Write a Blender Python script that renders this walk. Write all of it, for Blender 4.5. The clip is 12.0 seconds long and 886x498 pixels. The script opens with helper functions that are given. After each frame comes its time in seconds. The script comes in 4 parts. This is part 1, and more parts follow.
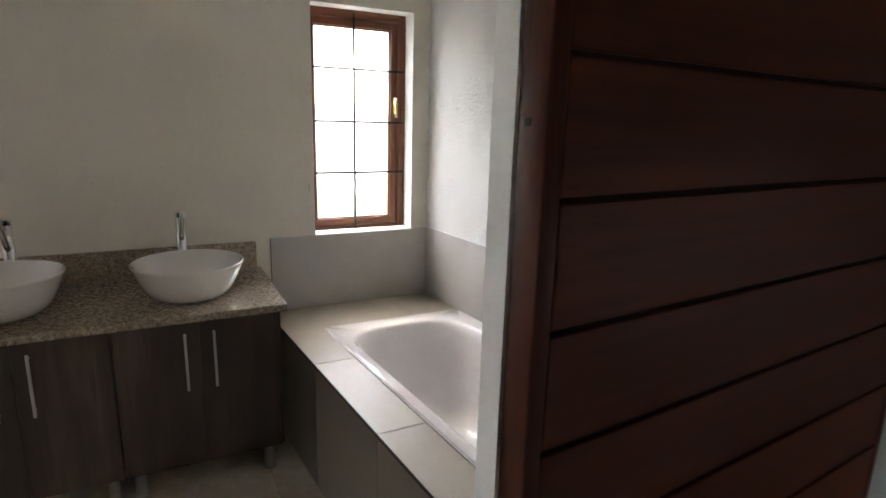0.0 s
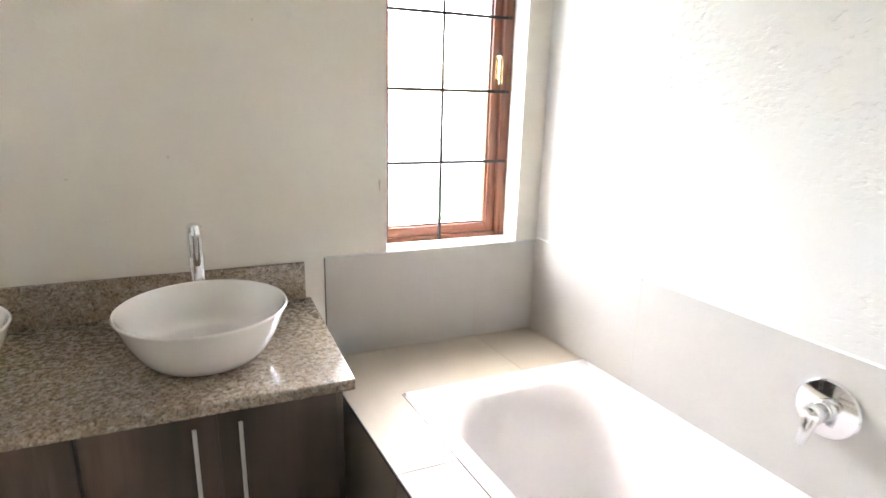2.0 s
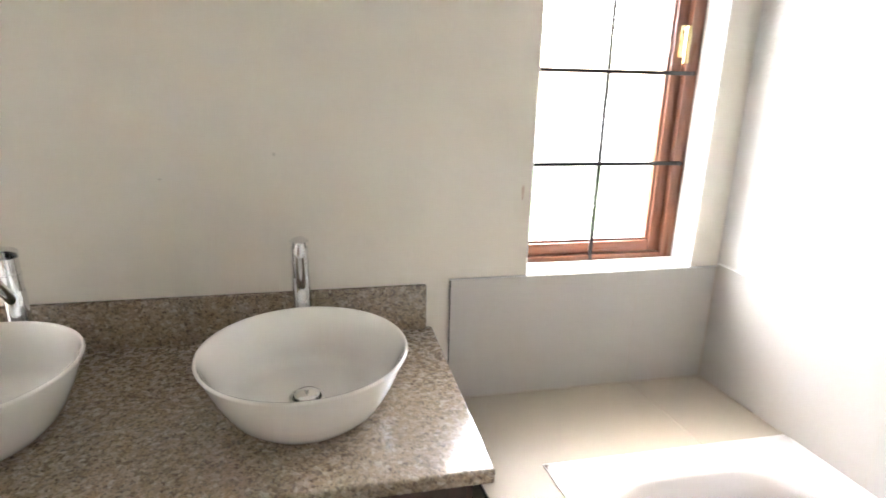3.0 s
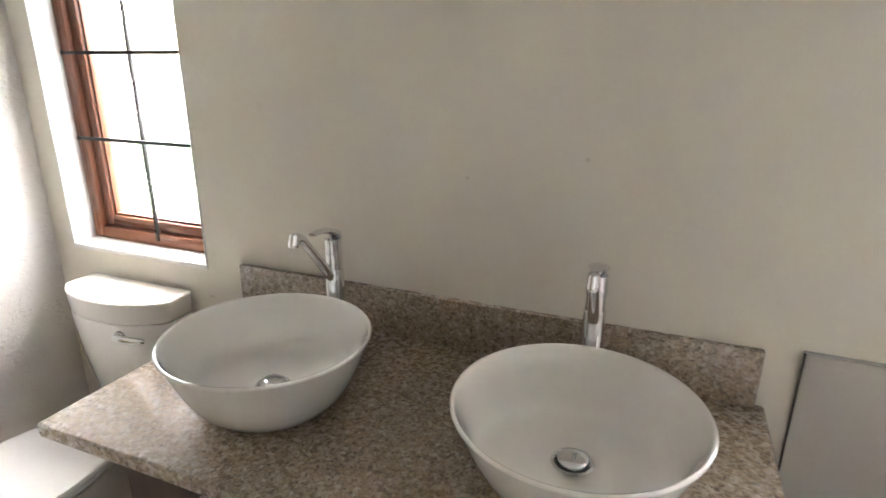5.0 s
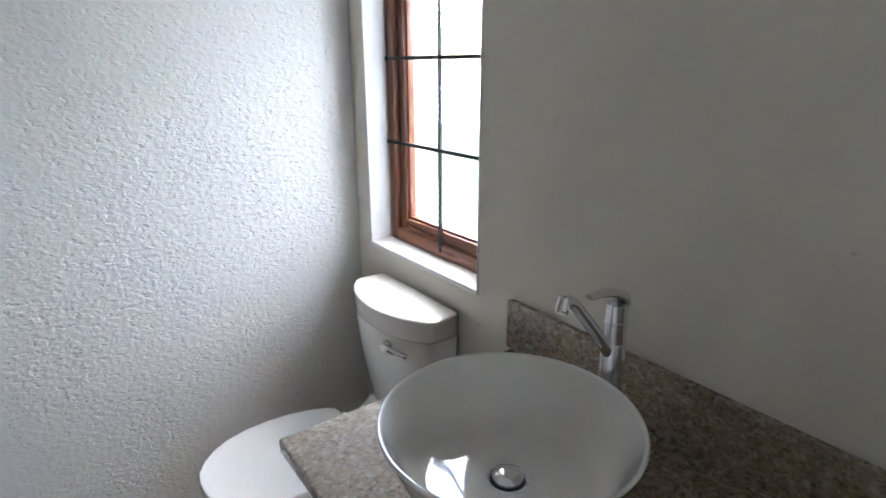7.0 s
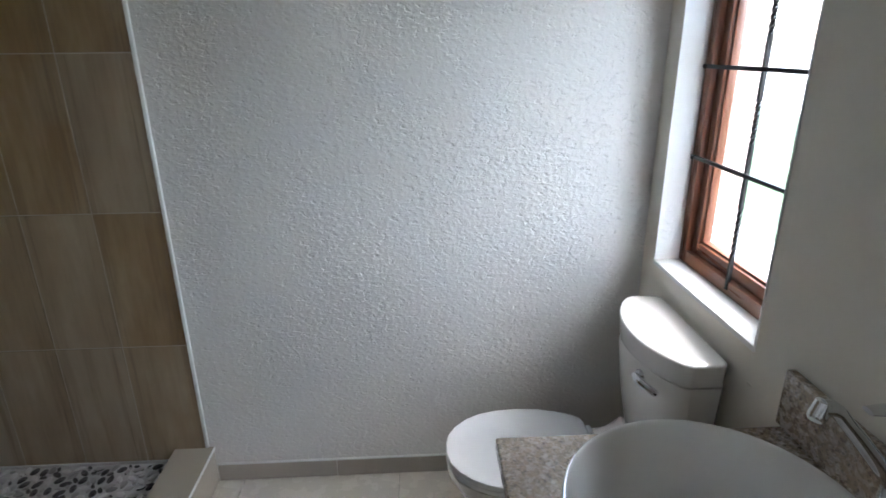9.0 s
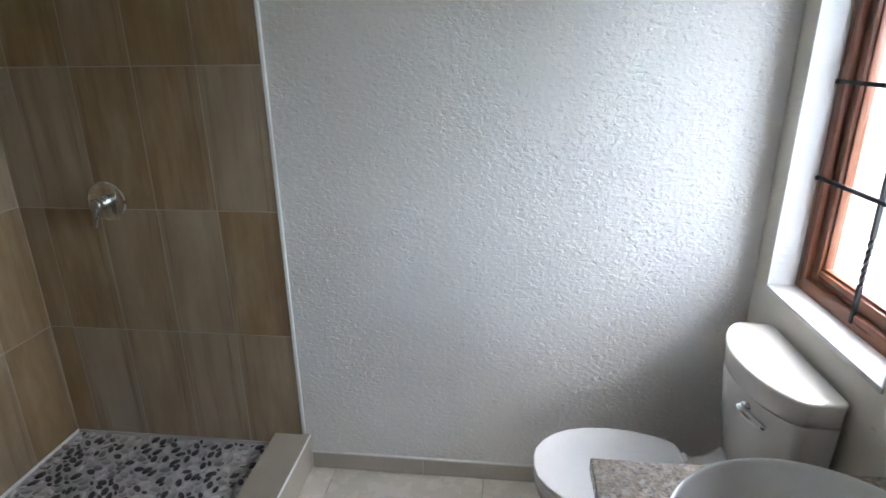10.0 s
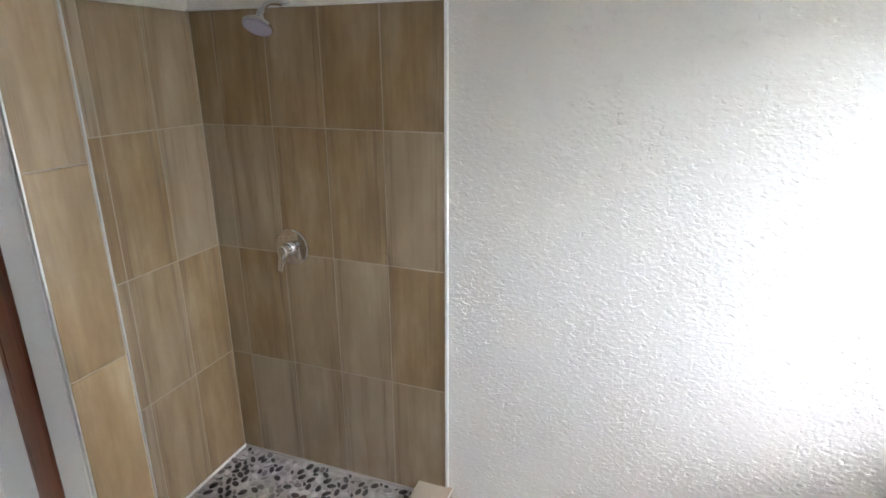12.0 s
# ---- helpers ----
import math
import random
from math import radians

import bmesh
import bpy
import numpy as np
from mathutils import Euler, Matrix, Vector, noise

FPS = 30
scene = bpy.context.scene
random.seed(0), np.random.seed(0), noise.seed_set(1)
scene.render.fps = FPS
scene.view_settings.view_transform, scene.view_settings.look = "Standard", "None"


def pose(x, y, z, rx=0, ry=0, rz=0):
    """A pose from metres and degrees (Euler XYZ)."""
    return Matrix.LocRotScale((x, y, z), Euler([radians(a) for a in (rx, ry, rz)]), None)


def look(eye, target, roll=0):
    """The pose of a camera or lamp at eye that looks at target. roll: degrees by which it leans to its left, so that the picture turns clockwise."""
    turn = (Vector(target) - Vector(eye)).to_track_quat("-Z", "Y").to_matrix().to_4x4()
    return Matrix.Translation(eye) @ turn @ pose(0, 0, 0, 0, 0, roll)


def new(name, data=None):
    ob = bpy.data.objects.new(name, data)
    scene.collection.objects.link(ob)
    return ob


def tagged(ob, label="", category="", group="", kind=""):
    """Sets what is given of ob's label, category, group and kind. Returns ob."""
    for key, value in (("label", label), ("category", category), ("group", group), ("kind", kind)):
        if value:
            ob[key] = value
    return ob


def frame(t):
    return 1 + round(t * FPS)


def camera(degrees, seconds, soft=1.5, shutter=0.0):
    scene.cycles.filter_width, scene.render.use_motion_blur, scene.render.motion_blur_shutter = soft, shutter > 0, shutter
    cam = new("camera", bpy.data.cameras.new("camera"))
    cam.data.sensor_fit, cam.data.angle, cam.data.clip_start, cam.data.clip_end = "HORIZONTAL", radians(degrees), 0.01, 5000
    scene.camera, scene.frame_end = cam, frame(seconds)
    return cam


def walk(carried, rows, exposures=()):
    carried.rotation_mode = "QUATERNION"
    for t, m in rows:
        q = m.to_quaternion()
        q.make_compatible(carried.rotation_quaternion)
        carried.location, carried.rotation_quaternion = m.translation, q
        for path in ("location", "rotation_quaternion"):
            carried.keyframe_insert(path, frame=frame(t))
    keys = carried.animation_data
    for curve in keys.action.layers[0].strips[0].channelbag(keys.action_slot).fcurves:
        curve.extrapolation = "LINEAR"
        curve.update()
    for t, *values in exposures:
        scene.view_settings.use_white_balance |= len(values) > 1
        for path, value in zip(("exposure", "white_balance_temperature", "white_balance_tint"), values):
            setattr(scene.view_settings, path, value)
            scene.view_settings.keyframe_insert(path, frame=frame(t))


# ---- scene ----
cam = camera(76.8, 12.0, shutter=0.3)

PATH = [
    (0, (1.745, -2.801, 1.531), (2.638, -1.069, 1.082), 1.6),
    (0.5, (1.802, -2.554, 1.486), (2.654, -0.805, 1.023), 1.4),
    (1, (1.821, -2.337, 1.495), (2.616, -0.572, 0.991), 1.5),
    (1.5, (1.828, -2.137, 1.5), (2.604, -0.37, 0.975), 1.5),
    (2, (1.867, -1.876, 1.488), (2.627, -0.103, 0.961), 1.5),
    (2.5, (1.891, -1.657, 1.479), (2.51, 0.166, 0.935), 1.3),
    (3, (1.887, -1.448, 1.476), (2.292, 0.424, 0.897), 1.3),
    (3.5, (1.928, -1.367, 1.475), (2.039, 0.54, 0.885), 0.6),
    (3.7, (1.936, -1.326, 1.488), (1.915, 0.576, 0.869), 0.6),
    (5.3, (1.919, -1.153, 1.473), (1.092, 0.559, 0.851), -0.0),
    (5.5, (1.894, -1.109, 1.475), (1.002, 0.566, 0.846), -0.3),
    (6, (1.819, -1.046, 1.483), (0.742, 0.518, 0.857), 0.2),
    (6.5, (1.775, -0.992, 1.494), (0.473, 0.388, 0.862), -0.2),
    (7, (1.758, -0.915, 1.488), (0.227, 0.21, 0.864), -0.2),
    (8.8, (1.787, -0.783, 1.573), (-0.086, -0.618, 0.891), -0.8),
    (9, (1.79, -0.779, 1.565), (-0.092, -0.694, 0.892), -0.7),
    (9.5, (1.804, -0.798, 1.581), (-0.08, -0.873, 0.913), -0.6),
    (10, (1.808, -0.817, 1.592), (-0.068, -1.038, 0.934), -0.7),
    (10.5, (1.804, -0.838, 1.614), (-0.056, -1.2, 0.977), -0.7),
    (11, (1.763, -0.896, 1.666), (-0.066, -1.366, 1.008), -0.4),
    (11.5, (1.748, -0.922, 1.709), (-0.054, -1.504, 1.063), -0.3),
    (12, (1.751, -0.97, 1.77), (-0.034, -1.628, 1.153), -0.2),
]
EXPOSURES = [
    (0, 4.9, 7250, 10),
    (0.5, 5.39, 7250, 10),
    (1.0, 5.79, 7050, 10),
    (1.5, 6.11, 7050, 10),
    (2.5, 6.46, 7050, 10),
    (3.5, 6.14, 7250, 10),
    (3.7, 6.09, 7250, 10),
    (5.3, 5.76, 7200, 9),
    (5.5, 5.71, 7100, 9),
    (6.5, 5.17, 6400, 8),
    (7.0, 4.87, 6150, 7),
    (9.0, 4.57, 6100, 6),
    (9.5, 4.71, 6100, 6),
    (10.5, 5.1, 6300, 7),
    (11.0, 5.42, 6550, 8),
    (11.5, 5.65, 6550, 8),
    (12.0, 5.75, 6600, 9),
]
walk(cam, [(t, look(eye, target, roll)) for t, eye, target, roll in PATH], EXPOSURES)

# ---- daylight: a high veiled sun over the garden side ----
world = bpy.data.worlds.new("sky")
scene.world = world
world.use_nodes = True
wn = world.node_tree.nodes
sky = wn.new("ShaderNodeTexSky")
sky.sky_type = "NISHITA"
sky.sun_disc = False
sky.sun_elevation = radians(66)
sky.sun_rotation = radians(0)
sky.dust_density = 3.0
world.node_tree.links.new(sky.outputs[0], wn["Background"].inputs[0])
wn["Background"].inputs[1].default_value = 0.15
sun = new("sun", bpy.data.lights.new("sun", "SUN"))
sun.data.energy = 0.5
sun.data.angle = radians(125)
sun.data.color = (1.0, 0.98, 0.95)
sun.matrix_world = look((0, 6.7, 15.0), (0, 0, 0))

# ---- materials ----


class Mat:
    """A node material with a principled shader, and short calls for its textures."""

    def __init__(self, name, color=(0.8, 0.8, 0.8), rough=0.5, metal=0.0, spec=0.5):
        self.m = bpy.data.materials.new(name)
        self.m.use_nodes = True
        self.t = self.m.node_tree
        self.b = self.t.nodes["Principled BSDF"]
        self.b.inputs["Base Color"].default_value = (*color, 1)
        self.b.inputs["Roughness"].default_value = rough
        self.b.inputs["Metallic"].default_value = metal
        self.b.inputs["Specular IOR Level"].default_value = spec
        self.coord = self.t.nodes.new("ShaderNodeTexCoord").outputs["Object"]

    def node(self, kind, **values):
        n = self.t.nodes.new(kind)
        for key, value in values.items():
            n.inputs[key.replace("_", " ")].default_value = value
        return n

    def link(self, a, b):
        self.t.links.new(a, b)

    def scaled(self, sx, sy, sz, jitter=0.0):
        n = self.t.nodes.new("ShaderNodeMapping")
        n.inputs["Scale"].default_value = (sx, sy, sz)
        self.link(self.coord, n.inputs["Vector"])
        if jitter:
            info = self.t.nodes.new("ShaderNodeObjectInfo")
            mul = self.t.nodes.new("ShaderNodeMath")
            mul.operation = "MULTIPLY"
            mul.inputs[1].default_value = jitter
            self.link(info.outputs["Random"], mul.inputs[0])
            comb = self.t.nodes.new("ShaderNodeCombineXYZ")
            for i in range(3):
                self.link(mul.outputs[0], comb.inputs[i])
            self.link(comb.outputs[0], n.inputs["Location"])
        return n.outputs[0]

    def noise(self, scale, detail=3, rough=0.55, vec=None):
        n = self.node("ShaderNodeTexNoise", Scale=scale, Detail=detail, Roughness=rough)
        self.link(self.coord if vec is None else vec, n.inputs["Vector"])
        return n.outputs["Fac"]

    def cells(self, scale, vec=None, out="Color", feature="F1"):
        n = self.t.nodes.new("ShaderNodeTexVoronoi")
        n.feature = feature
        n.inputs["Scale"].default_value = scale
        self.link(self.coord if vec is None else vec, n.inputs["Vector"])
        return n.outputs[out]

    def ramp(self, fac, *stops, ease="LINEAR"):
        n = self.t.nodes.new("ShaderNodeValToRGB")
        r = n.color_ramp
        r.interpolation = ease
        while len(r.elements) < len(stops):
            r.elements.new(0.5)
        for e, (p, c) in zip(r.elements, stops):
            e.position = p
            e.color = (*c, 1) if len(c) == 3 else c
        self.link(fac, n.inputs[0])
        return n.outputs[0]

    def grey(self, fac, *stops):
        return self.ramp(fac, *[(p, (v, v, v)) for p, v in stops])

    def mix(self, fac, a, b, how="MIX"):
        n = self.t.nodes.new("ShaderNodeMix")
        n.data_type = "RGBA"
        n.blend_type = how
        for value, slot in ((fac, 0), (a, 6), (b, 7)):
            if isinstance(value, (int, float)):
                n.inputs[slot].default_value = value
            elif isinstance(value, tuple):
                n.inputs[slot].default_value = (*value, 1)
            else:
                self.link(value, n.inputs[slot])
        return n.outputs[2]

    def random(self):
        return self.t.nodes.new("ShaderNodeObjectInfo").outputs["Random"]

    def island(self):
        return self.t.nodes.new("ShaderNodeNewGeometry").outputs["Random Per Island"]

    def color(self, c):
        self.link(c, self.b.inputs["Base Color"])
        return self

    def rough(self, f):
        self.link(f, self.b.inputs["Roughness"])
        return self

    def bump(self, height, strength=0.3, distance=0.002, below=None):
        n = self.node("ShaderNodeBump", Strength=strength, Distance=distance)
        self.link(height, n.inputs["Height"])
        if below is not None:
            self.link(below, n.inputs["Normal"])
        self.link(n.outputs[0], self.b.inputs["Normal"])
        return n.outputs[0]


def plaster(name, color, lumps, lump_scale, patchy=False):
    k = Mat(name, color, 0.85, spec=0.25)
    big = k.noise(1.3, 4)
    dark = tuple(c * 0.93 for c in color)
    c = k.mix(k.grey(big, (0.35, 0.0), (0.7, 1.0)), dark, color)
    spots = k.grey(k.noise(9.0, 2), (0.70, 0.0), (0.76, 0.6))
    k.color(k.mix(spots, c, tuple(v * 0.86 for v in color)))
    grain = k.grey(k.noise(lump_scale, 2, 0.5, k.scaled(1, 0.85, 1.2)), (0.4, 0.0), (0.68, 0.42))
    pits = k.grey(k.noise(lump_scale * 0.75, 2, 0.5, k.scaled(1, 0.8, 1.3)), (0.585, 0.6), (0.665, 0.0))
    knobs = k.grey(k.noise(lump_scale * 0.5, 2, 0.5, k.scaled(1.1, 0.9, 1.2)), (0.62, 0.0), (0.72, 0.4))
    peaks = k.mix(1.0, k.mix(1.0, grain, pits, "ADD"), knobs, "ADD")
    peaks = k.mix(1.0, peaks, k.grey(k.noise(3.5, 3), (0.35, 0.45), (0.6, 1.0)), "MULTIPLY")
    if patchy:
        peaks = k.mix(k.grey(k.noise(2.2, 2), (0.47, 0.0), (0.62, 1.0)), (0.0, 0.0, 0.0), peaks)
    first = k.bump(peaks, lumps, 0.0045)
    k.bump(k.noise(150, 2), 0.12, 0.002, first)
    return k.m


def streaky_tile(name, jitter=40.0):
    """Glazed tile: cloudy brown ground, soft uneven dark streaks that gather along its long edges."""
    k = Mat(name, (0.4, 0.33, 0.25), 0.4, spec=0.5)
    k.b.inputs["Coat Weight"].default_value = 0.35
    k.b.inputs["Coat Roughness"].default_value = 0.34
    cloud = k.noise(1.0, 4, 0.6, k.scaled(9, 2.4, 5, jitter))
    fine = k.noise(1.0, 5, 0.65, k.scaled(60, 1.8, 20, jitter))
    wisp = k.noise(1.0, 4, 0.6, k.scaled(17, 1.3, 10, jitter))
    c = k.ramp(cloud, (0.28, (0.215, 0.13, 0.054)), (0.5, (0.3, 0.2, 0.1)), (0.72, (0.4, 0.3, 0.185)))
    c = k.mix(k.grey(k.random(), (0.0, 0.0), (0.4, 0.1), (1.0, 0.7)), c, (0.42, 0.36, 0.28))
    c = k.mix(k.grey(wisp, (0.55, 0.0), (0.68, 0.45)), c, (0.19, 0.125, 0.068))
    sep = k.t.nodes.new("ShaderNodeSeparateXYZ")
    k.link(k.coord, sep.inputs[0])
    bands = k.grey(sep.outputs[0], (0.0, 0.3), (0.02, 0.75), (0.04, 0.06), (0.165, 0.04), (0.19, 0.8), (0.23, 0.3))
    streak = k.grey(fine, (0.45, 0.0), (0.62, 0.9))
    c = k.mix(k.mix(1.0, bands, streak, "MULTIPLY"), c, (0.15, 0.1, 0.06))
    soft = k.grey(fine, (0.3, 0.9), (0.7, 1.08))
    k.color(k.mix(1.0, c, soft, "MULTIPLY"))
    k.rough(k.grey(cloud, (0.3, 0.36), (0.7, 0.48)))
    k.bump(fine, 0.05, 0.001)
    return k.m


def plain_tile(name, color, rough=0.3):
    k = Mat(name, color, rough)
    c = k.mix(k.noise(3.0, 5, 0.6, k.scaled(1, 1, 1, 30.0)), tuple(v * 0.975 for v in color), tuple(min(1, v * 1.02) for v in color))
    c = k.mix(k.grey(k.noise(160, 2), (0.55, 0.0), (0.8, 0.16)), c, tuple(v * 0.8 for v in color))
    k.color(c)
    k.rough(k.grey(k.noise(14, 3), (0.3, rough - 0.02), (0.7, rough + 0.04)))
    k.bump(k.noise(90, 2), 0.05, 0.001)
    return k.m


def red_wood(name, dark, light, rough=0.35, along="z"):
    k = Mat(name, light, rough, spec=0.5 if rough < 0.4 else 0.2)
    s = {"z": (60, 60, 3), "x": (3, 60, 60), "y": (60, 3, 60)}[along]
    grain = k.noise(1.0, 5, 0.65, k.scaled(*s, 20.0))
    broad = k.noise(1.0, 2, 0.5, k.scaled(*[v * 0.15 for v in s], 20.0))
    c = k.ramp(grain, (0.3, dark), (0.7, light))
    k.color(k.mix(k.grey(broad, (0.35, 0.0), (0.7, 0.45)), c, tuple(v * 0.6 for v in dark)))
    k.rough(k.grey(grain, (0.3, rough - 0.07), (0.7, rough + 0.12)))
    k.bump(grain, 0.12, 0.001)
    return k.m


def laminate(name):
    k = Mat(name, (0.1, 0.075, 0.06), 0.42)
    grain = k.noise(1.0, 6, 0.7, k.scaled(34, 34, 2.2, 25.0))
    broad = k.noise(1.0, 3, 0.6, k.scaled(7, 7, 0.9, 25.0))
    c = k.ramp(broad, (0.3, (0.045, 0.03, 0.025)), (0.55, (0.092, 0.062, 0.049)), (0.75, (0.185, 0.126, 0.088)))
    k.color(k.mix(k.grey(grain, (0.45, 0.0), (0.75, 0.75)), c, (0.045, 0.033, 0.028)))
    k.rough(k.grey(grain, (0.3, 0.36), (0.7, 0.52)))
    k.bump(grain, 0.15, 0.001)
    return k.m


def granite(name):
    k = Mat(name, (0.4, 0.36, 0.31), 0.12)
    k.b.inputs["Coat Weight"].default_value = 0.6
    k.b.inputs["Coat Roughness"].default_value = 0.03
    k.b.inputs["Coat IOR"].default_value = 1.6
    a = k.cells(125.0)
    b = k.cells(205.0)
    sep = k.t.nodes.new("ShaderNodeSeparateColor")
    k.link(a, sep.inputs[0])
    sep2 = k.t.nodes.new("ShaderNodeSeparateColor")
    k.link(b, sep2.inputs[0])
    c = k.ramp(sep.outputs[0], (0.0, (0.125, 0.102, 0.088)), (0.18, (0.2, 0.165, 0.135)), (0.45, (0.275, 0.228, 0.18)), (0.7, (0.335, 0.287, 0.232)), (0.88, (0.44, 0.405, 0.36)), ease="CONSTANT")
    d = k.ramp(sep2.outputs[1], (0.0, (0.11, 0.09, 0.078)), (0.16, (0.245, 0.2, 0.158)), (0.6, (0.345, 0.3, 0.247)), ease="CONSTANT")
    c = k.mix(0.5, c, d)
    cloud = k.grey(k.noise(5, 3), (0.3, 1.0), (0.7, 1.25))
    c = k.mix(1.0, c, (1.03, 0.97, 0.9), "MULTIPLY")
    k.color(k.mix(1.0, c, cloud, "MULTIPLY"))
    k.rough(k.grey(k.noise(60, 2), (0.3, 0.22), (0.7, 0.32)))
    return k.m


CREAM = (0.79, 0.745, 0.66)
M_NORTH = plaster("cream plaster smooth", CREAM, 0.10, 30)
M_WEST = plaster("cream plaster stippled", (0.79, 0.77, 0.735), 0.72, 66)
M_EAST = plaster("cream plaster patchy", (0.68, 0.67, 0.64), 1.0, 60, True)
M_REVEAL = plaster("white reveal plaster", (0.8, 0.79, 0.77), 0.2, 40)
M_CEIL = plaster("ceiling paint", (0.83, 0.815, 0.79), 0.1, 30)
M_OUTER = plaster("passage wall paint", (0.64, 0.6, 0.54), 0.2, 40)
M_SHOWER = streaky_tile("brown streaked tile")
M_BATHTILE = plain_tile("greige wall tile", (0.48, 0.46, 0.425), 0.32)
M_LEDGE = plain_tile("cream ledge tile", (0.42, 0.37, 0.298), 0.45)
M_FLOOR = plain_tile("cream floor tile", (0.7, 0.645, 0.56), 0.26)
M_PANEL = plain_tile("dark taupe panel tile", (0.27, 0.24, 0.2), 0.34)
M_SKIRT = plain_tile("taupe skirting tile", (0.45, 0.4, 0.34), 0.35)
M_GROUT = plain_tile("light grout", (0.5, 0.455, 0.39), 0.8)
M_SGROUT = plain_tile("brown tile grout", (0.46, 0.4, 0.32), 0.8)
M_DGROUT = plain_tile("grey grout", (0.44, 0.42, 0.41), 0.8)
M_FRAME = red_wood("varnished red wood upright", (0.145, 0.048, 0.024), (0.26, 0.098, 0.05), 0.3)
M_FRAMEX = red_wood("varnished red wood rail", (0.145, 0.048, 0.024), (0.26, 0.098, 0.05), 0.3, "x")
M_DOOR = red_wood("dark red door wood", (0.12, 0.029, 0.016), (0.215, 0.06, 0.032), 0.48, "x")
M_DOORZ = red_wood("dark red stile wood", (0.092, 0.024, 0.014), (0.172, 0.049, 0.029), 0.4)
# door wood darkened to near black: the shade of the grooves is in its colour
M_GROOVE_SHADE = red_wood("door wood with groove shade painted in", (0.02, 0.006, 0.004), (0.035, 0.01, 0.006), 0.6)
M_LAM = laminate("dark oak laminate")
M_GRANITE = granite("speckled brown granite")
k = Mat("glazed white ceramic", (0.83, 0.805, 0.765), 0.05, spec=0.9)
k.b.inputs["Coat Weight"].default_value = 1.0
k.b.inputs["Coat Roughness"].default_value = 0.03
k.b.inputs["Coat IOR"].default_value = 1.7
M_CERAMIC = k.m
M_ACRYLIC = Mat("white bath acrylic", (0.77, 0.74, 0.73), 0.08, spec=0.7).m
M_SEAT = Mat("white plastic seat", (0.84, 0.84, 0.84), 0.16).m
k = Mat("polished chrome", (0.78, 0.79, 0.81), 0.06, 1.0)
k.rough(k.grey(k.noise(30, 2), (0.3, 0.04), (0.7, 0.1)))
M_CHROME = k.m
M_STEEL = Mat("brushed steel", (0.6, 0.6, 0.6), 0.28, 1.0).m
M_BRASS = Mat("polished brass", (0.83, 0.66, 0.36), 0.24, 1.0).m
k = Mat("black iron", (0.03, 0.03, 0.032), 0.5, 0.6)
k.bump(k.noise(120, 2), 0.3, 0.001)
M_IRON = k.m
M_TRIMDARK = Mat("dark edge trim", (0.05, 0.045, 0.045), 0.3, 0.7).m
M_TRIMWHITE = Mat("white edge trim", (0.8, 0.8, 0.79), 0.35).m
M_SILICONE = Mat("pale sealant", (0.7, 0.69, 0.67), 0.4).m
M_ROSE = Mat("lilac grey spray plate", (0.42, 0.4, 0.5), 0.4).m
M_SCUFF = Mat("grey scuff", (0.62, 0.58, 0.5), 0.8).m
M_STAIN = Mat("reddish varnish smear", (0.6, 0.46, 0.37), 0.7).m
# near black, paints the shade inside small holes and gaps
M_VOID_SHADE = Mat("painted void shade", (0.01, 0.01, 0.01), 0.6).m
k = Mat("shower pebble", (0.4, 0.4, 0.4), 0.35)
tone = k.ramp(k.random(), (0.0, (0.022, 0.02, 0.021)), (0.41, (0.2, 0.19, 0.185)), (0.52, (0.33, 0.31, 0.305)), (0.78, (0.54, 0.52, 0.51)), ease="CONSTANT")
k.color(k.mix(k.grey(k.noise(70, 3), (0.4, 0.0), (0.7, 0.3)), tone, (0.3, 0.28, 0.27)))
M_PEBBLE = k.m
k = Mat("shower pebble small", (0.4, 0.4, 0.4), 0.35)
tone = k.ramp(k.island(), (0.0, (0.022, 0.02, 0.021)), (0.41, (0.2, 0.19, 0.185)), (0.52, (0.33, 0.31, 0.305)), (0.78, (0.54, 0.52, 0.51)), ease="CONSTANT")
k.color(k.mix(k.grey(k.noise(70, 3), (0.4, 0.0), (0.7, 0.3)), tone, (0.3, 0.28, 0.27)))
M_PEBBLE_FAR = k.m
k = Mat("salmon face brick", (0.52, 0.33, 0.25), 0.85)
k.color(k.mix(k.noise(40, 4, 0.6, k.scaled(1, 1, 1, 20.0)), (0.64, 0.48, 0.4), (0.76, 0.63, 0.55)))
k.bump(k.noise(120, 3), 0.4, 0.002)
M_BRICK = k.m
M_MORTAR = plain_tile("sandy mortar", (0.5, 0.43, 0.37), 0.9)
k = Mat("lawn", (0.07, 0.11, 0.035), 0.9)
k.color(k.mix(k.noise(6, 4), (0.036, 0.064, 0.02), (0.055, 0.09, 0.03)))
k.bump(k.noise(300, 2), 0.6, 0.02)
M_LAWN = k.m
k = Mat("pale paving", (0.55, 0.52, 0.48), 0.85)
k.color(k.mix(k.noise(5, 5), (0.19, 0.172, 0.148), (0.26, 0.24, 0.212)))
M_PAVING = k.m
glass = Mat("window glass", (1, 1, 1), 0.0)
glass.b.inputs["Transmission Weight"].default_value = 1.0
glass.b.inputs["IOR"].default_value = 1.45
M_GLASS = glass.m

# ---- mesh helpers ----


def box(bm, x0, x1, y0, y1, z0, z1):
    v = [bm.verts.new((x, y, z)) for x in (x0, x1) for y in (y0, y1) for z in (z0, z1)]
    for f in ((0, 1, 3, 2), (4, 6, 7, 5), (0, 4, 5, 1), (2, 3, 7, 6), (0, 2, 6, 4), (1, 5, 7, 3)):
        bm.faces.new([v[i] for i in f])
    return bm


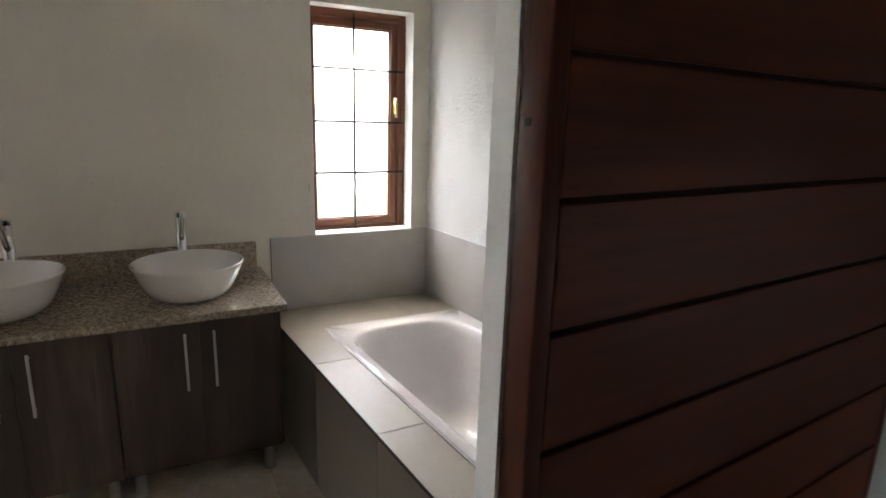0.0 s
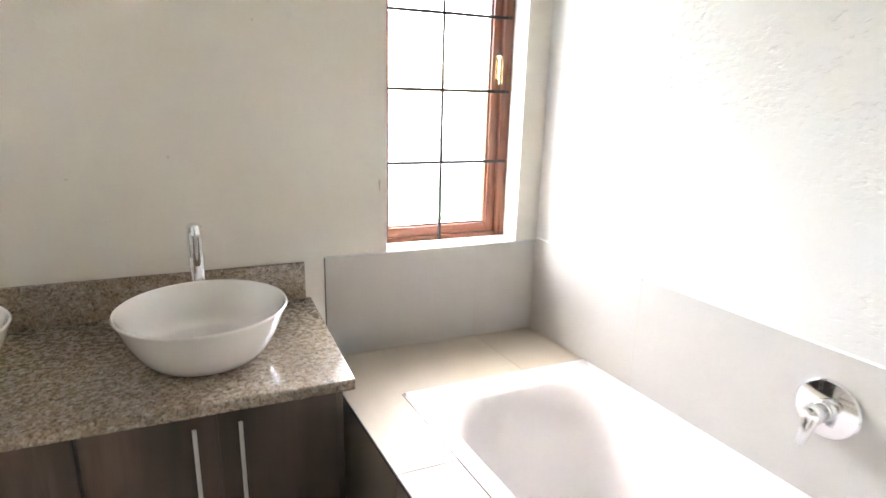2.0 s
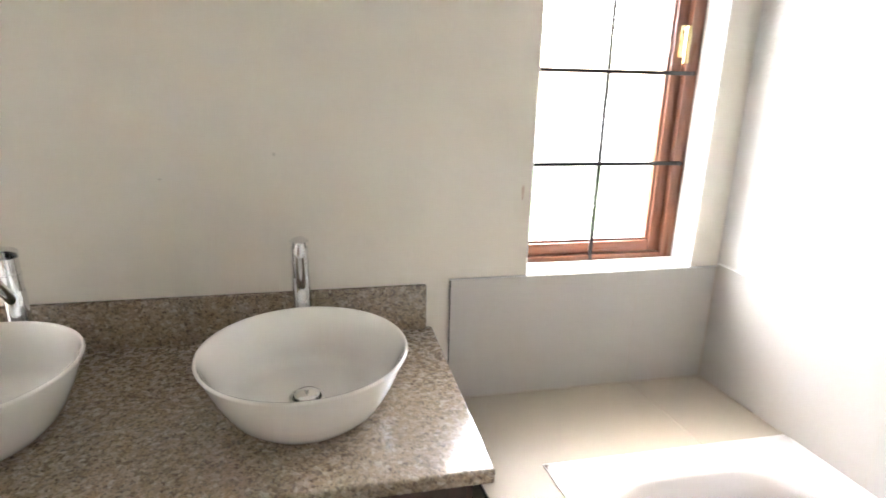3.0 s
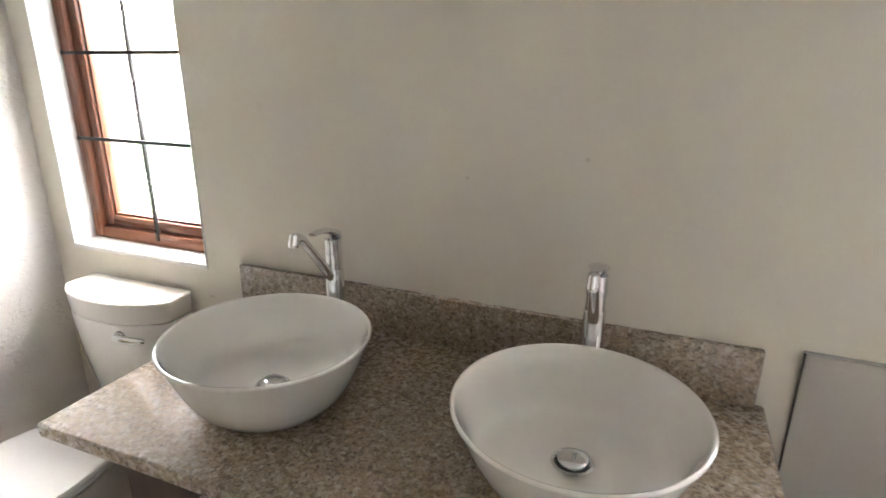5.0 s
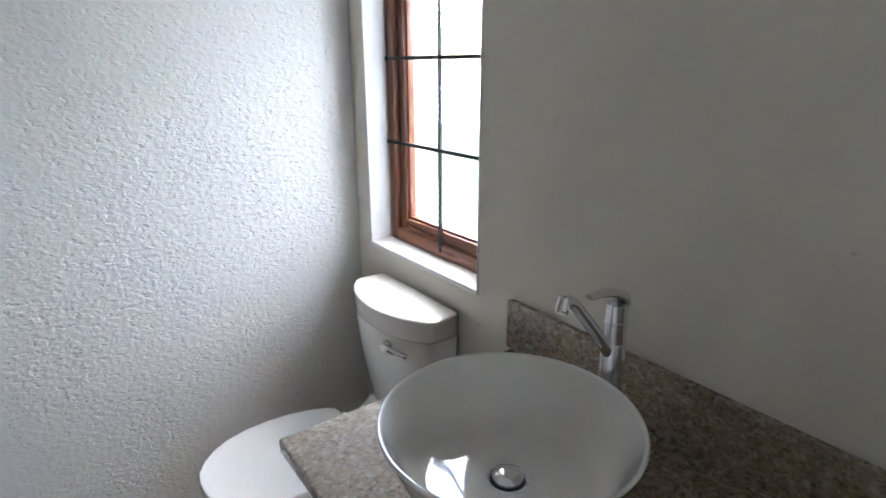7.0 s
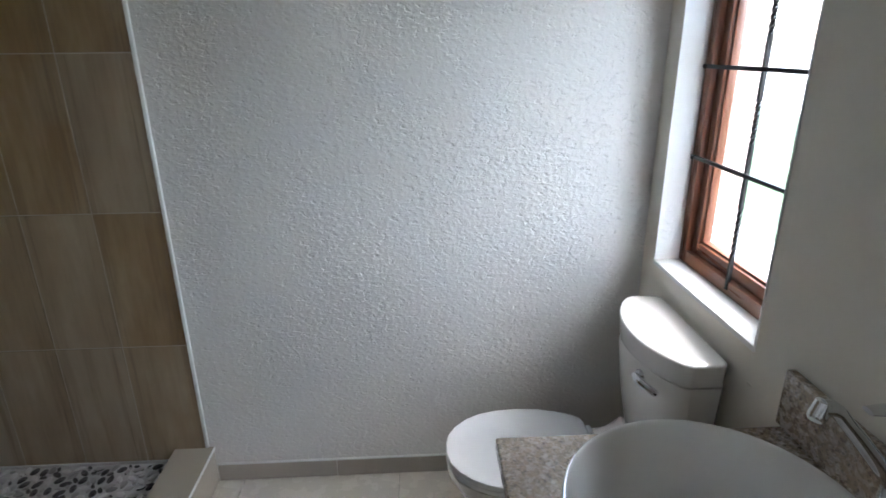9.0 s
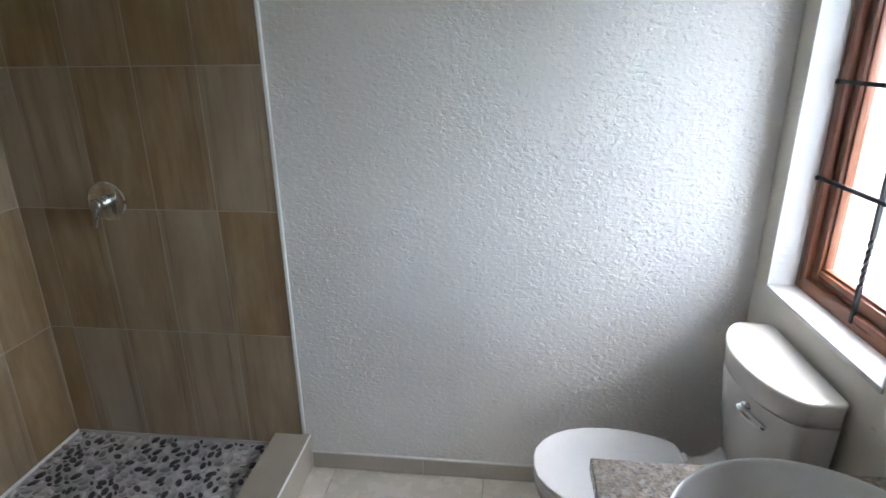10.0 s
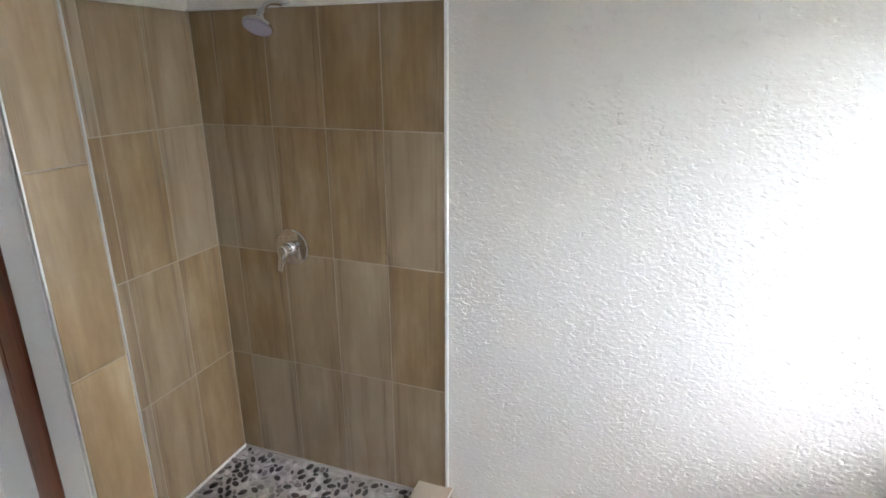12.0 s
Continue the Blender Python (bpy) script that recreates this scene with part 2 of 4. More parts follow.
def rounded(bm, width, segments=2):
    bmesh.ops.bevel(bm, geom=bm.edges[:], offset=width, segments=segments, profile=0.5, affect="EDGES", clamp_overlap=True)
    return bm


def block(x0, x1, y0, y1, z0, z1, width=0.0, segments=2):
    bm = box(bmesh.new(), x0, x1, y0, y1, z0, z1)
    return rounded(bm, width, segments) if width else bm


def loft(rings, cap_start=True, cap_end=True, bm=None):
    """Skin over closed rings of points, each with the same count."""
    bm = bm or bmesh.new()
    made = [[bm.verts.new(p) for p in ring] for ring in rings]
    n = len(made[0])
    for a, b in zip(made, made[1:]):
        for i in range(n):
            bm.faces.new((a[i], a[(i + 1) % n], b[(i + 1) % n], b[i]))
    if cap_start:
        bm.faces.new(made[0][::-1])
    if cap_end:
        bm.faces.new(made[-1])
    return bm


def lathe(profile, m=None, n=40, stretch=1.0, bm=None):
    """A body of revolution from (radius, height) pairs about z, moved by m."""
    rings = []
    for r, z in profile:
        r = max(r, 0.0004)
        rings.append([Vector((r * stretch * math.cos(a), r * math.sin(a), z)) for a in (2 * math.pi * i / n for i in range(n))])
    if m is not None:
        rings = [[m @ p for p in ring] for ring in rings]
    return loft(rings, bm=bm)


def tube(points, radii, n=14, flat=1.0, bm=None):
    """A round bar along points; radii: one number or one for each point; flat squeezes it upright."""
    pts = [Vector(p) for p in points]
    radii = [radii] * len(pts) if isinstance(radii, (int, float)) else radii
    rings = []
    side = None
    for i, p in enumerate(pts):
        way = (pts[min(i + 1, len(pts) - 1)] - pts[max(i - 1, 0)]).normalized()
        if side is None:
            side = way.orthogonal().normalized() if abs(way.z) > 0.95 else way.cross(Vector((0, 0, 1))).normalized()
        side = (side - way * side.dot(way)).normalized()
        up = side.cross(way).normalized()
        rings.append([p + radii[i] * (side * math.cos(a) + up * flat * math.sin(a)) for a in (2 * math.pi * j / n for j in range(n))])
    return loft(rings, bm=bm)


def rrect(cx, cy, hx, hy, r, z, n=8):
    """A rounded rectangle as a ring of points at height z."""
    out = []
    for sx, sy, start in ((1, 1, 0), (-1, 1, 90), (-1, -1, 180), (1, -1, 270)):
        for i in range(n):
            a = radians(start + 90 * i / (n - 1))
            out.append(Vector((cx + sx * (hx - r) + r * math.cos(a), cy + sy * (hy - r) + r * math.sin(a), z)))
    return out


def mesh_of(name, bm, material, smooth=True):
    bmesh.ops.recalc_face_normals(bm, faces=bm.faces[:])
    me = bpy.data.meshes.new(name)
    bm.to_mesh(me)
    bm.free()
    me.materials.append(material)
    if smooth:
        me.polygons.foreach_set("use_smooth", [True] * len(me.polygons))
        me.set_sharp_from_angle(angle=radians(38))
    return me


def part(name, bm, material, parent, label="", smooth=True):
    ob = new(name, mesh_of(name, bm, material, smooth))
    ob.parent = parent
    return tagged(ob, label)


def thing(name, place, label, category, group="", kind=""):
    ob = new(name)
    ob.location = place
    ob.empty_display_size = 0.05
    return tagged(ob, label, category, group, kind)


def structure(name, bm, material, label, category):
    ob = new(name, mesh_of(name, bm, material))
    return tagged(ob, label, category, kind="structure")


TILE_MESHES = {}


def tile(name, parent, material, corner, u, v, w, h, t=0.008, chamfer=0.0015):
    """One tile with chamfered face, its lower corner at corner, u and v along its sides; shares its mesh with alike tiles."""
    key = (round(w, 4), round(h, 4), round(t, 4), material.name)
    if key not in TILE_MESHES:
        bm = bmesh.new()
        rings = []
        for z, d in ((0, 0), (t - chamfer, 0), (t, chamfer)):
            rings.append([Vector((d, d, z)), Vector((w - d, d, z)), Vector((w - d, h - d, z)), Vector((d, h - d, z))])
        loft(rings, cap_start=False, bm=bm)
        TILE_MESHES[key] = mesh_of(name, bm, material, False)
    ob = new(name, TILE_MESHES[key])
    u, v = Vector(u), Vector(v)
    n = u.cross(v)
    m = Matrix((u, v, n)).transposed().to_4x4()
    m.translation = Vector(corner)
    ob.parent = parent
    ob.matrix_basis = m
    return ob


# ---- plan ----
EAST = 3.080      # bath wall
SOUTH = -2.17     # wall of the doorway
REBATE = -2.268   # where the door frame begins
OUT = -2.315      # passage face of that wall
NICHE = -2.605    # far wall of the shower
WING = 0.837      # free end of the wing wall
HIGH = 2.55
COUNTER = 0.80
RIM = 0.562
SILL_1, SILL_2 = 0.900, 0.938
HEAD = 2.062
WIN_1, WIN_2 = (0.094, 0.674), (2.446, 2.985)
DOOR_L, DOOR_R = 1.000, 2.122
DOOR_H = 2.06

# ---- walls, floor, ceiling ----
floor = structure("floor", block(-0.25, 3.42, -5.2, 0.17, -0.12, -0.010), M_GROUT, "light grouted screed bed under cream floor tiles", "floor")
structure("ceiling", block(-0.25, 4.4, -5.2, 0.27, HIGH, HIGH + 0.12), M_CEIL, "plain white painted ceiling over the bathroom", "ceiling")

xs = [-0.25, WIN_1[0], WIN_1[1], WIN_2[0], WIN_2[1], 3.42]
bm = bmesh.new()
for a, b, z0, z1 in ((xs[0], xs[1], 0, HIGH), (xs[2], xs[3], 0, HIGH), (xs[4], xs[5], 0, HIGH)):
    box(bm, a, b, 0, 0.17, z0 - 0.12, z1)
box(bm, xs[1], xs[2], 0, 0.17, -0.12, SILL_1)
box(bm, xs[1], xs[2], 0, 0.17, HEAD, HIGH)
box(bm, xs[3], xs[4], 0, 0.17, -0.12, SILL_2)
box(bm, xs[3], xs[4], 0, 0.17, HEAD, HIGH)
wall_north = structure("wall_north", bm, M_NORTH, "smooth cream plastered wall with two tall windows", "wall")

bm = bmesh.new()
for a, b in ((-0.25, WIN_1[0] - 0.006), (WIN_1[1] + 0.006, WIN_2[0] - 0.006), (WIN_2[1] + 0.006, 3.42)):
    box(bm, a, b, 0.173, 0.27, -0.3, HIGH)
for (a, b), s in ((WIN_1, SILL_1), (WIN_2, SILL_2)):
    box(bm, a - 0.006, b + 0.006, 0.173, 0.27, -0.3, s - 0.03)
    box(bm, a - 0.006, b + 0.006, 0.173, 0.27, HEAD + 0.0, HIGH)
wall_brick = structure("wall_outer", bm, M_MORTAR, "salmon face brick outer leaf of the house wall", "wall")

wall_west = structure("wall_west", block(-0.25, 0, -2.9, -0.0005, -0.12, HIGH), M_WEST, "stippled cream plastered wall beside the toilet", "wall")
wall_east = structure("wall_east", block(EAST, 3.42, -2.13, -0.0005, -0.12, HIGH), M_EAST, "cream plastered wall with rough patches above the bath", "wall")

bm = bmesh.new()
box(bm, WING, DOOR_L, REBATE, SOUTH, -0.12, HIGH)
box(bm, DOOR_L, DOOR_R, REBATE, SOUTH, DOOR_H, HIGH)
# the stretch beside the bath runs a few degrees off square and splays at the opening
run = [(2.159, -2.132), (2.084, -2.299), (4.3, -2.105), (4.3, -2.014)]
loft([[Vector((x, y, z)) for x, y in run] for z in (-0.12, HIGH)], bm=bm)
wall_south = structure("wall_south", bm, M_REVEAL, "cream plastered wall around the doorway", "wall")
bm = bmesh.new()
box(bm, WING, DOOR_L - 0.04, OUT, REBATE - 0.0005, -0.12, HIGH)
box(bm, DOOR_L - 0.04, DOOR_R - 0.02, OUT, REBATE - 0.0005, DOOR_H + 0.04, HIGH)
structure("wall_passage", bm, M_OUTER, "painted passage side of the doorway wall", "wall")
wall_niche = structure("wall_niche", block(0.0005, 0.96, -2.9, NICHE, -0.12, HIGH), M_WEST, "cream plastered end wall of the shower niche", "wall")
wall_wing = structure("wall_wing", block(WING, 0.9595, NICHE + 0.0005, OUT - 0.0005, -0.12, HIGH), M_REVEAL, "short cream wing wall between shower and doorway", "wall")
bm = bmesh.new()
box(bm, 0.85, 0.9595, -5.1, -2.9005, -0.12, HIGH)
box(bm, 0.96, 4.3, -5.2, -5.1, -0.12, HIGH)
box(bm, 4.3, 4.4, -5.2, -4.0, -0.12, HIGH)
# unseen opening left here, added to let daylight onto the door leaf
box(bm, 4.3, 4.4, -4.0, -3.6, -0.12, 0.75)
box(bm, 4.3, 4.4, -4.0, -3.6, 1.1, HIGH)
box(bm, 4.3, 4.4, -3.6, -2.0, -0.12, HIGH)
structure("wall_far", bm, M_OUTER, "plain painted passage walls with an unseen opening added for light", "wall")
structure("floor_passage", block(3.4205, 4.4, -5.2, -2.0, -0.12, -0.002), M_FLOOR, "cream tiled passage floor", "floor")

# reveals: white lining of the window openings, 3 mm proud of the wall blocks
for i, ((a, b), s, depth) in enumerate(((WIN_1, SILL_1, 0.078), (WIN_2, SILL_2, 0.100)), 1):
    bm = bmesh.new()
    box(bm, a - 0.001, a + 0.003, -0.003, depth, s + 0.004, HEAD - 0.003)
    box(bm, b - 0.003, b + 0.001, -0.003, depth, s + 0.004, HEAD - 0.003)
    box(bm, a - 0.001, b + 0.001, -0.003, depth, HEAD - 0.003, HEAD + 0.001)
    structure(f"trim_{i}", bm, M_REVEAL, "smooth white painted window reveal", "trim")
    sill = block(a - 0.001, b + 0.001, -0.006, depth + 0.005, s - 0.012, s + 0.004, 0.003, 2)
    structure(f"sill_{i}", sill, M_REVEAL, "white painted inner window sill", "sill")

# out of view: eaves added to keep high sky light off the bath ledge
structure("roof", block(-0.9, 5.0, -5.8, 0.9, HIGH + 0.121, HIGH + 0.25, 0.01, 1), M_CEIL, "unseen roof slab, its eaves added to block high sky light", "roof")

# outside ground
structure("ground", block(-900, 900, -900, 900, -0.6, -0.3), M_PAVING, "pale dry ground around the house", "ground")
structure("pavement", block(-6, 9, 0.272, 2.6, -0.3, -0.2), M_PAVING, "pale concrete apron along the house wall", "paving")
structure("lawn", block(-30, 30, 2.6, 9.6, -0.3, -0.22), M_LAWN, "green mown lawn outside the windows", "lawn")


# ---- windows ----
def window(name, x0, x1, s, y0, handle_side, label, lap=0.0, sunk=0.0, aside=0.0):
    """A varnished wooden casement with iron burglar bars, its frame set back in the wall."""
    y1 = y0 + 0.065
    mid = (x0 + x1) / 2 + aside
    x0, s = x0 - lap, s - sunk   # plaster laps over the frame
    w = thing(name, (0, 0, 0), label, "window", kind="structure")
    bm = bmesh.new()
    f = 0.042
    for a, b in ((x0, x0 + f), (x1 - f, x1)):
        rounded_bm = block(a, b, y0, y1, s, HEAD, 0.004)
        me = bpy.data.meshes.new("t")
        rounded_bm.to_mesh(me)
        rounded_bm.free()
        bm.from_mesh(me)
    part("window_frame", bm, M_FRAME, w)
    bm = block(x0 + f, x1 - f, y0, y1, s, s + f, 0.004)
    part("window_rail", bm, M_FRAMEX, w)
    bm = block(x0 + f, x1 - f, y0, y1, HEAD - f, HEAD, 0.004)
    part("window_rail", bm, M_FRAMEX, w)
    # sash, set back a little with a stepped bead
    g = f + 0.001
    sw = 0.036
    for a, b, c, d, mat in ((x0 + g, x0 + g + sw, s + g, HEAD - g, M_FRAME), (x1 - g - sw, x1 - g, s + g, HEAD - g, M_FRAME),
                            (x0 + g + sw, x1 - g - sw, s + g, s + g + sw, M_FRAMEX), (x0 + g + sw, x1 - g - sw, HEAD - g - sw, HEAD - g, M_FRAMEX)):
        part("sash", block(a, b, y0 + 0.018, y1 - 0.004, c, d, 0.003), mat, w)
    q = g + sw
    for a, b, c, d, mat in ((x0 + q, x0 + q + 0.008, s + q, HEAD - q, M_FRAME), (x1 - q - 0.008, x1 - q, s + q, HEAD - q, M_FRAME),
                            (x0 + q + 0.008, x1 - q - 0.008, s + q, s + q + 0.008, M_FRAMEX), (x0 + q + 0.008, x1 - q - 0.008, HEAD - q - 0.008, HEAD - q, M_FRAMEX)):
        part("bead", block(a, b, y0 + 0.028, y1 - 0.01, c, d, 0.002), mat, w)
    pane = part("pane", block(x0 + q - 0.004, x1 - q + 0.004, y0 + 0.044, y0 + 0.048, s + q - 0.004, HEAD - q + 0.004), M_GLASS, w, "clear window pane", False)
    pane.visible_shadow = False
    # bars on the room side
    yb = y0 - 0.007
    for z in (1.246, 1.510, 1.774):
        bar = block(x0 + 0.022, x1 - 0.022, yb - 0.0045, yb + 0.0035, z - 0.0055, z + 0.0055, 0.0008, 1)
        part("bar", bar, M_IRON, w, "black iron burglar bar")
        for x in (x0 + 0.026, x1 - 0.026):
            part("bolt", lathe([(0.0, 0), (0.007, 0.001), (0.007, 0.004), (0.0, 0.006)], pose(x, yb - 0.0045, z, 90), 10), M_IRON, w)
    rings = []
    edges = [s + 0.018, 1.246, 1.510, 1.774, HEAD - 0.018]
    for lo, hi in zip(edges, edges[1:]):
        for i in range(37):
            u = i / 36
            turn = 540 * min(1, max(0, (u - 0.3) / 0.42))
            zz = lo + (hi - lo) * u
            rings.append([Vector((mid + 0.0072 * math.cos(radians(turn + 45 + 90 * j)), yb + 0.008 + 0.0072 * math.sin(radians(turn + 45 + 90 * j)), zz)) for j in range(4)])
    part("twisted_bar", loft(rings), M_IRON, w, "twisted black iron upright bar", False)
    if handle_side:
        xh = x1 - 0.055
        zc = 1.60
        base = part("handle", block(xh - 0.011, xh + 0.011, 0.112, 0.123, zc - 0.045, zc + 0.045, 0.003), M_BRASS, w, "brass casement handle")
        part("lever", tube([(xh, 0.112, zc + 0.03), (xh, 0.094, zc + 0.034), (xh - 0.003, 0.086, zc + 0.01), (xh - 0.004, 0.084, zc - 0.03), (xh - 0.002, 0.087, zc - 0.062)],
                           [0.008, 0.009, 0.0085, 0.0075, 0.009], 12), M_BRASS, base)
    return w


window("window_1", *WIN_1, SILL_1 + 0.004, 0.078, False, "tall red wood casement window with black bars by the toilet", aside=0.008)
window("window_2", *WIN_2, SILL_2 + 0.004, 0.100, True, "tall red wood casement window with black bars over the bath", 0.035, 0.026, -0.02)


# ---- doorway ----
frame_ob = thing("door_frame", (0, 0, 0), "dark red wooden door frame in the doorway", "door frame", kind="structure")
part("jamb", block(DOOR_L - 0.04, DOOR_L + 0.003, OUT - 0.055, REBATE - 0.012, 0.0, DOOR_H, 0.003), M_FRAME, frame_ob)
part("head", block(DOOR_L - 0.04, DOOR_R - 0.025, OUT - 0.003, REBATE + 0.002, DOOR_H, DOOR_H + 0.04, 0.003), M_DOOR, frame_ob)

door = thing("door_1", (2.086, -2.352, 0.0), "dark red wooden plank door folded back flat against the wall", "door", kind="structure")
door.rotation_euler.z = radians(5)
DW, DT = 1.037, 0.045
STILE = 0.026
part("stile", block(0, STILE, 0, DT, 0.012, 2.035, 0.004), M_DOORZ, door)
part("stile", block(DW - STILE, DW, 0, DT, 0.012, 2.035, 0.004), M_DOORZ, door)
# core shows only between planks, its dark colour paints the groove shade
part("core", block(STILE, DW - STILE, 0.010, DT - 0.0005, 0.014, 2.033), M_GROOVE_SHADE, door)
edges = [0.014] + [1.599 - 0.1465 * i for i in range(10, -1, -1)] + [1.599 + 0.1465 * i for i in (1, 2)] + [2.033]
for lo, hi in zip(edges, edges[1:]):
    part("plank", block(STILE + 0.0005, DW - STILE - 0.0005, 0.0015, 0.0095, lo + 0.0035, hi - 0.0035, 0.0018, 1), M_DOOR, door)
# no hole is cut: a black disc paints the shade inside it
part("latch_hole", lathe([(0.0, 0), (0.0045, 0.0), (0.0045, 0.0015), (0.0, 0.0015)], pose(-0.0005, 0.027, 1.532, 0, -90), 12), M_VOID_SHADE, door, "small black disc painted as the shade in a screw hole")


# ---- bath ----
bath_x0 = 2.190
BATH_END = -2.135
surround = structure("bath_surround", block(bath_x0 + 0.010, 2.362, BATH_END, -0.0125, 0, RIM - 0.0105), M_GROUT, "grouted masonry front and ledge around the bath", "bath surround")
bm = block(2.362, EAST - 0.0125, -0.347, -0.0125, 0, RIM - 0.0105)
part("back_ledge", bm, M_GROUT, surround)
part("end_ledge", block(2.362, EAST - 0.0125, BATH_END, -2.065, 0, RIM - 0.0105), M_GROUT, surround)

TUB = (2.366, EAST - 0.011, -2.06, -0.352)


def bathtub():
    x0, x1, y0, y1 = TUB
    cx, cy, hx, hy = (x0 + x1) / 2, (y0 + y1) / 2, (x1 - x0) / 2, (y1 - y0) / 2
    t = thing("bathtub", (cx, cy, 0.0), "glossy white acrylic bathtub sunk into a tiled ledge", "bathtub")
    top = RIM + 0.006
    ox, oy = -0.016, 0.0
    ihx, ihy = hx - 0.066, hy - 0.092
    rings = [rrect(0, 0, hx - 0.012, hy - 0.012, 0.02, RIM - 0.03), rrect(0, 0, hx, hy, 0.018, RIM - 0.003), rrect(0, 0, hx, hy, 0.018, top - 0.004), rrect(0, 0, hx - 0.004, hy - 0.004, 0.018, top),
             rrect(ox, oy, ihx + 0.012, ihy + 0.012, 0.17, top), rrect(ox, oy, ihx + 0.003, ihy + 0.003, 0.17, top - 0.003), rrect(ox, oy, ihx - 0.006, ihy - 0.008, 0.168, top - 0.014)]
    for u in (0.12, 0.25, 0.4, 0.55, 0.7, 0.8, 0.88, 0.94, 0.98, 1.0):
        d = 0.40 * (1 - (1 - u) ** 1.0)
        bend = 0.0 if u < 0.7 else ((u - 0.7) / 0.3) ** 2.2
        rings.append(rrect(ox, oy - 0.05 * u, ihx - 0.012 - 0.05 * u - 0.075 * bend, ihy - 0.02 - 0.12 * u - 0.09 * bend, 0.16 - 0.02 * u, top - 0.02 - d))
    part("shell", loft(rings, cap_start=False), M_ACRYLIC, t)
    # overflow boss on the wall side, with its chrome cap
    bx, by, bz = 2.95 - cx, -1.195 - cy, 0.536
    boss = loft([rrect(-0.017, 0, 0.052, 0.066, 0.016, -0.06), rrect(-0.017, 0, 0.048, 0.058, 0.016, -0.004), rrect(-0.017, 0, 0.044, 0.054, 0.014, 0.003), rrect(-0.017, 0, 0.036, 0.046, 0.012, 0.006)])
    boss.transform(pose(bx + 0.002, by, bz + 0.004, 0, -84))
    b = part("overflow_boss", boss, M_ACRYLIC, t)
    part("overflow_ring", lathe([(0.0, 0), (0.034, 0), (0.036, 0.004), (0.03, 0.008), (0.0, 0.009)], pose(bx - 0.003, by, bz, 0, -84), 28), M_CHROME, b, "chrome overflow ring")
    part("overflow_knob", lathe([(0.0, 0), (0.019, 0.0), (0.02, 0.01), (0.022, 0.026), (0.02, 0.032), (0.0, 0.033)], pose(bx - 0.008, by, bz, 0, -84), 24), M_CHROME, b, "chrome overflow knob")
    part("waste", lathe([(0.0, 0.004), (0.028, 0.004), (0.034, 0.001), (0.034, -0.004), (0, -0.004)], pose(ox, -0.1, top - 0.4165), 24), M_CHROME, t, "chrome bath waste")
    return t


bathtub()
part("sealant", block(TUB[0] - 0.004, TUB[0], TUB[2], TUB[3] + 0.004, RIM - 0.001, RIM + 0.0015, 0.0005, 1), M_SILICONE, surround)
part("sealant", block(TUB[0], TUB[1], TUB[3], TUB[3] + 0.004, RIM - 0.001, RIM + 0.0015, 0.0005, 1), M_SILICONE, surround)
part("edge_trim", block(bath_x0 - 0.003, bath_x0 + 0.0005, BATH_END, -0.010, RIM - 0.012, RIM + 0.001, 0.001, 1), M_TRIMDARK, surround, "thin dark metal edge trim")

# ---- wall mixer over the bath ----


def wall_mixer(name, label, place, turn, r, lever_up):
    """A chrome single-lever mixer on a round plate; built to face -x, turned about z."""
    t = thing(name, place, label, "mixer tap")
    t.rotation_euler = (0, 0, radians(turn))
    m = pose(0, 0, 0, 0, -90)
    part("plate", lathe([(0, 0), (r, 0), (r, 0.004), (r - 0.004, 0.009), (r * 0.55, 0.013), (0.0, 0.014)], m, 48), M_CHROME, t)
    part("collar", lathe([(0, 0.012), (0.026, 0.012), (0.026, 0.03), (0.023, 0.034), (0, 0.034)], m, 32), M_CHROME, t)
    knob = part("knob", lathe([(0, 0.034), (0.021, 0.034), (0.023, 0.04), (0.023, 0.064), (0.019, 0.072), (0, 0.074)], m, 32), M_CHROME, t)
    d = 1 if lever_up else -1
    lv = tube([(-0.054, 0, d * -0.012), (-0.064, 0.001, d * 0.012), (-0.07, 0.004, d * 0.036), (-0.073, 0.008, d * 0.06), (-0.074, 0.01, d * 0.074), (-0.073, 0.011, d * 0.079)], [0.019, 0.0185, 0.0155, 0.0135, 0.012, 0.006], 18, 0.62)
    part("lever", lv, M_CHROME, knob)
    return t


wall_mixer("bath_mixer", "chrome bath mixer tap with round plate on the tiles", (EAST - 0.0105, -1.158, 0.804), 0, 0.073, False)


# ---- vanity ----
CX0, CX1 = 0.828, 2.172
CY = -0.631


def vanity_top():
    t = thing("countertop", (CX0, 0, COUNTER), "speckled brown granite vanity top with upstand", "countertop")
    part("slab", block(0, CX1 - CX0, CY, -0.002, -0.032, 0, 0.005, 3), M_GRANITE, t)
    part("upstand", block(-0.014, CX1 - CX0 - 0.020, -0.022, -0.002, 0.0005, 0.13, 0.003, 2), M_GRANITE, t)
    return t


vanity_top()


def handle_bar(parent, x, z0, z1):
    """A slim square bar handle on two feet, facing -y from the door face at y 0."""
    h = part("handle", block(x - 0.005, x + 0.005, -0.033, -0.025, z0, z1, 0.0015), M_STEEL, parent, "brushed steel bar handle")
    for z in (z0 + 0.02, z1 - 0.02):
        part("post", tube([(x, -0.026, z), (x, 0.0, z)], 0.0035, 10), M_STEEL, h)


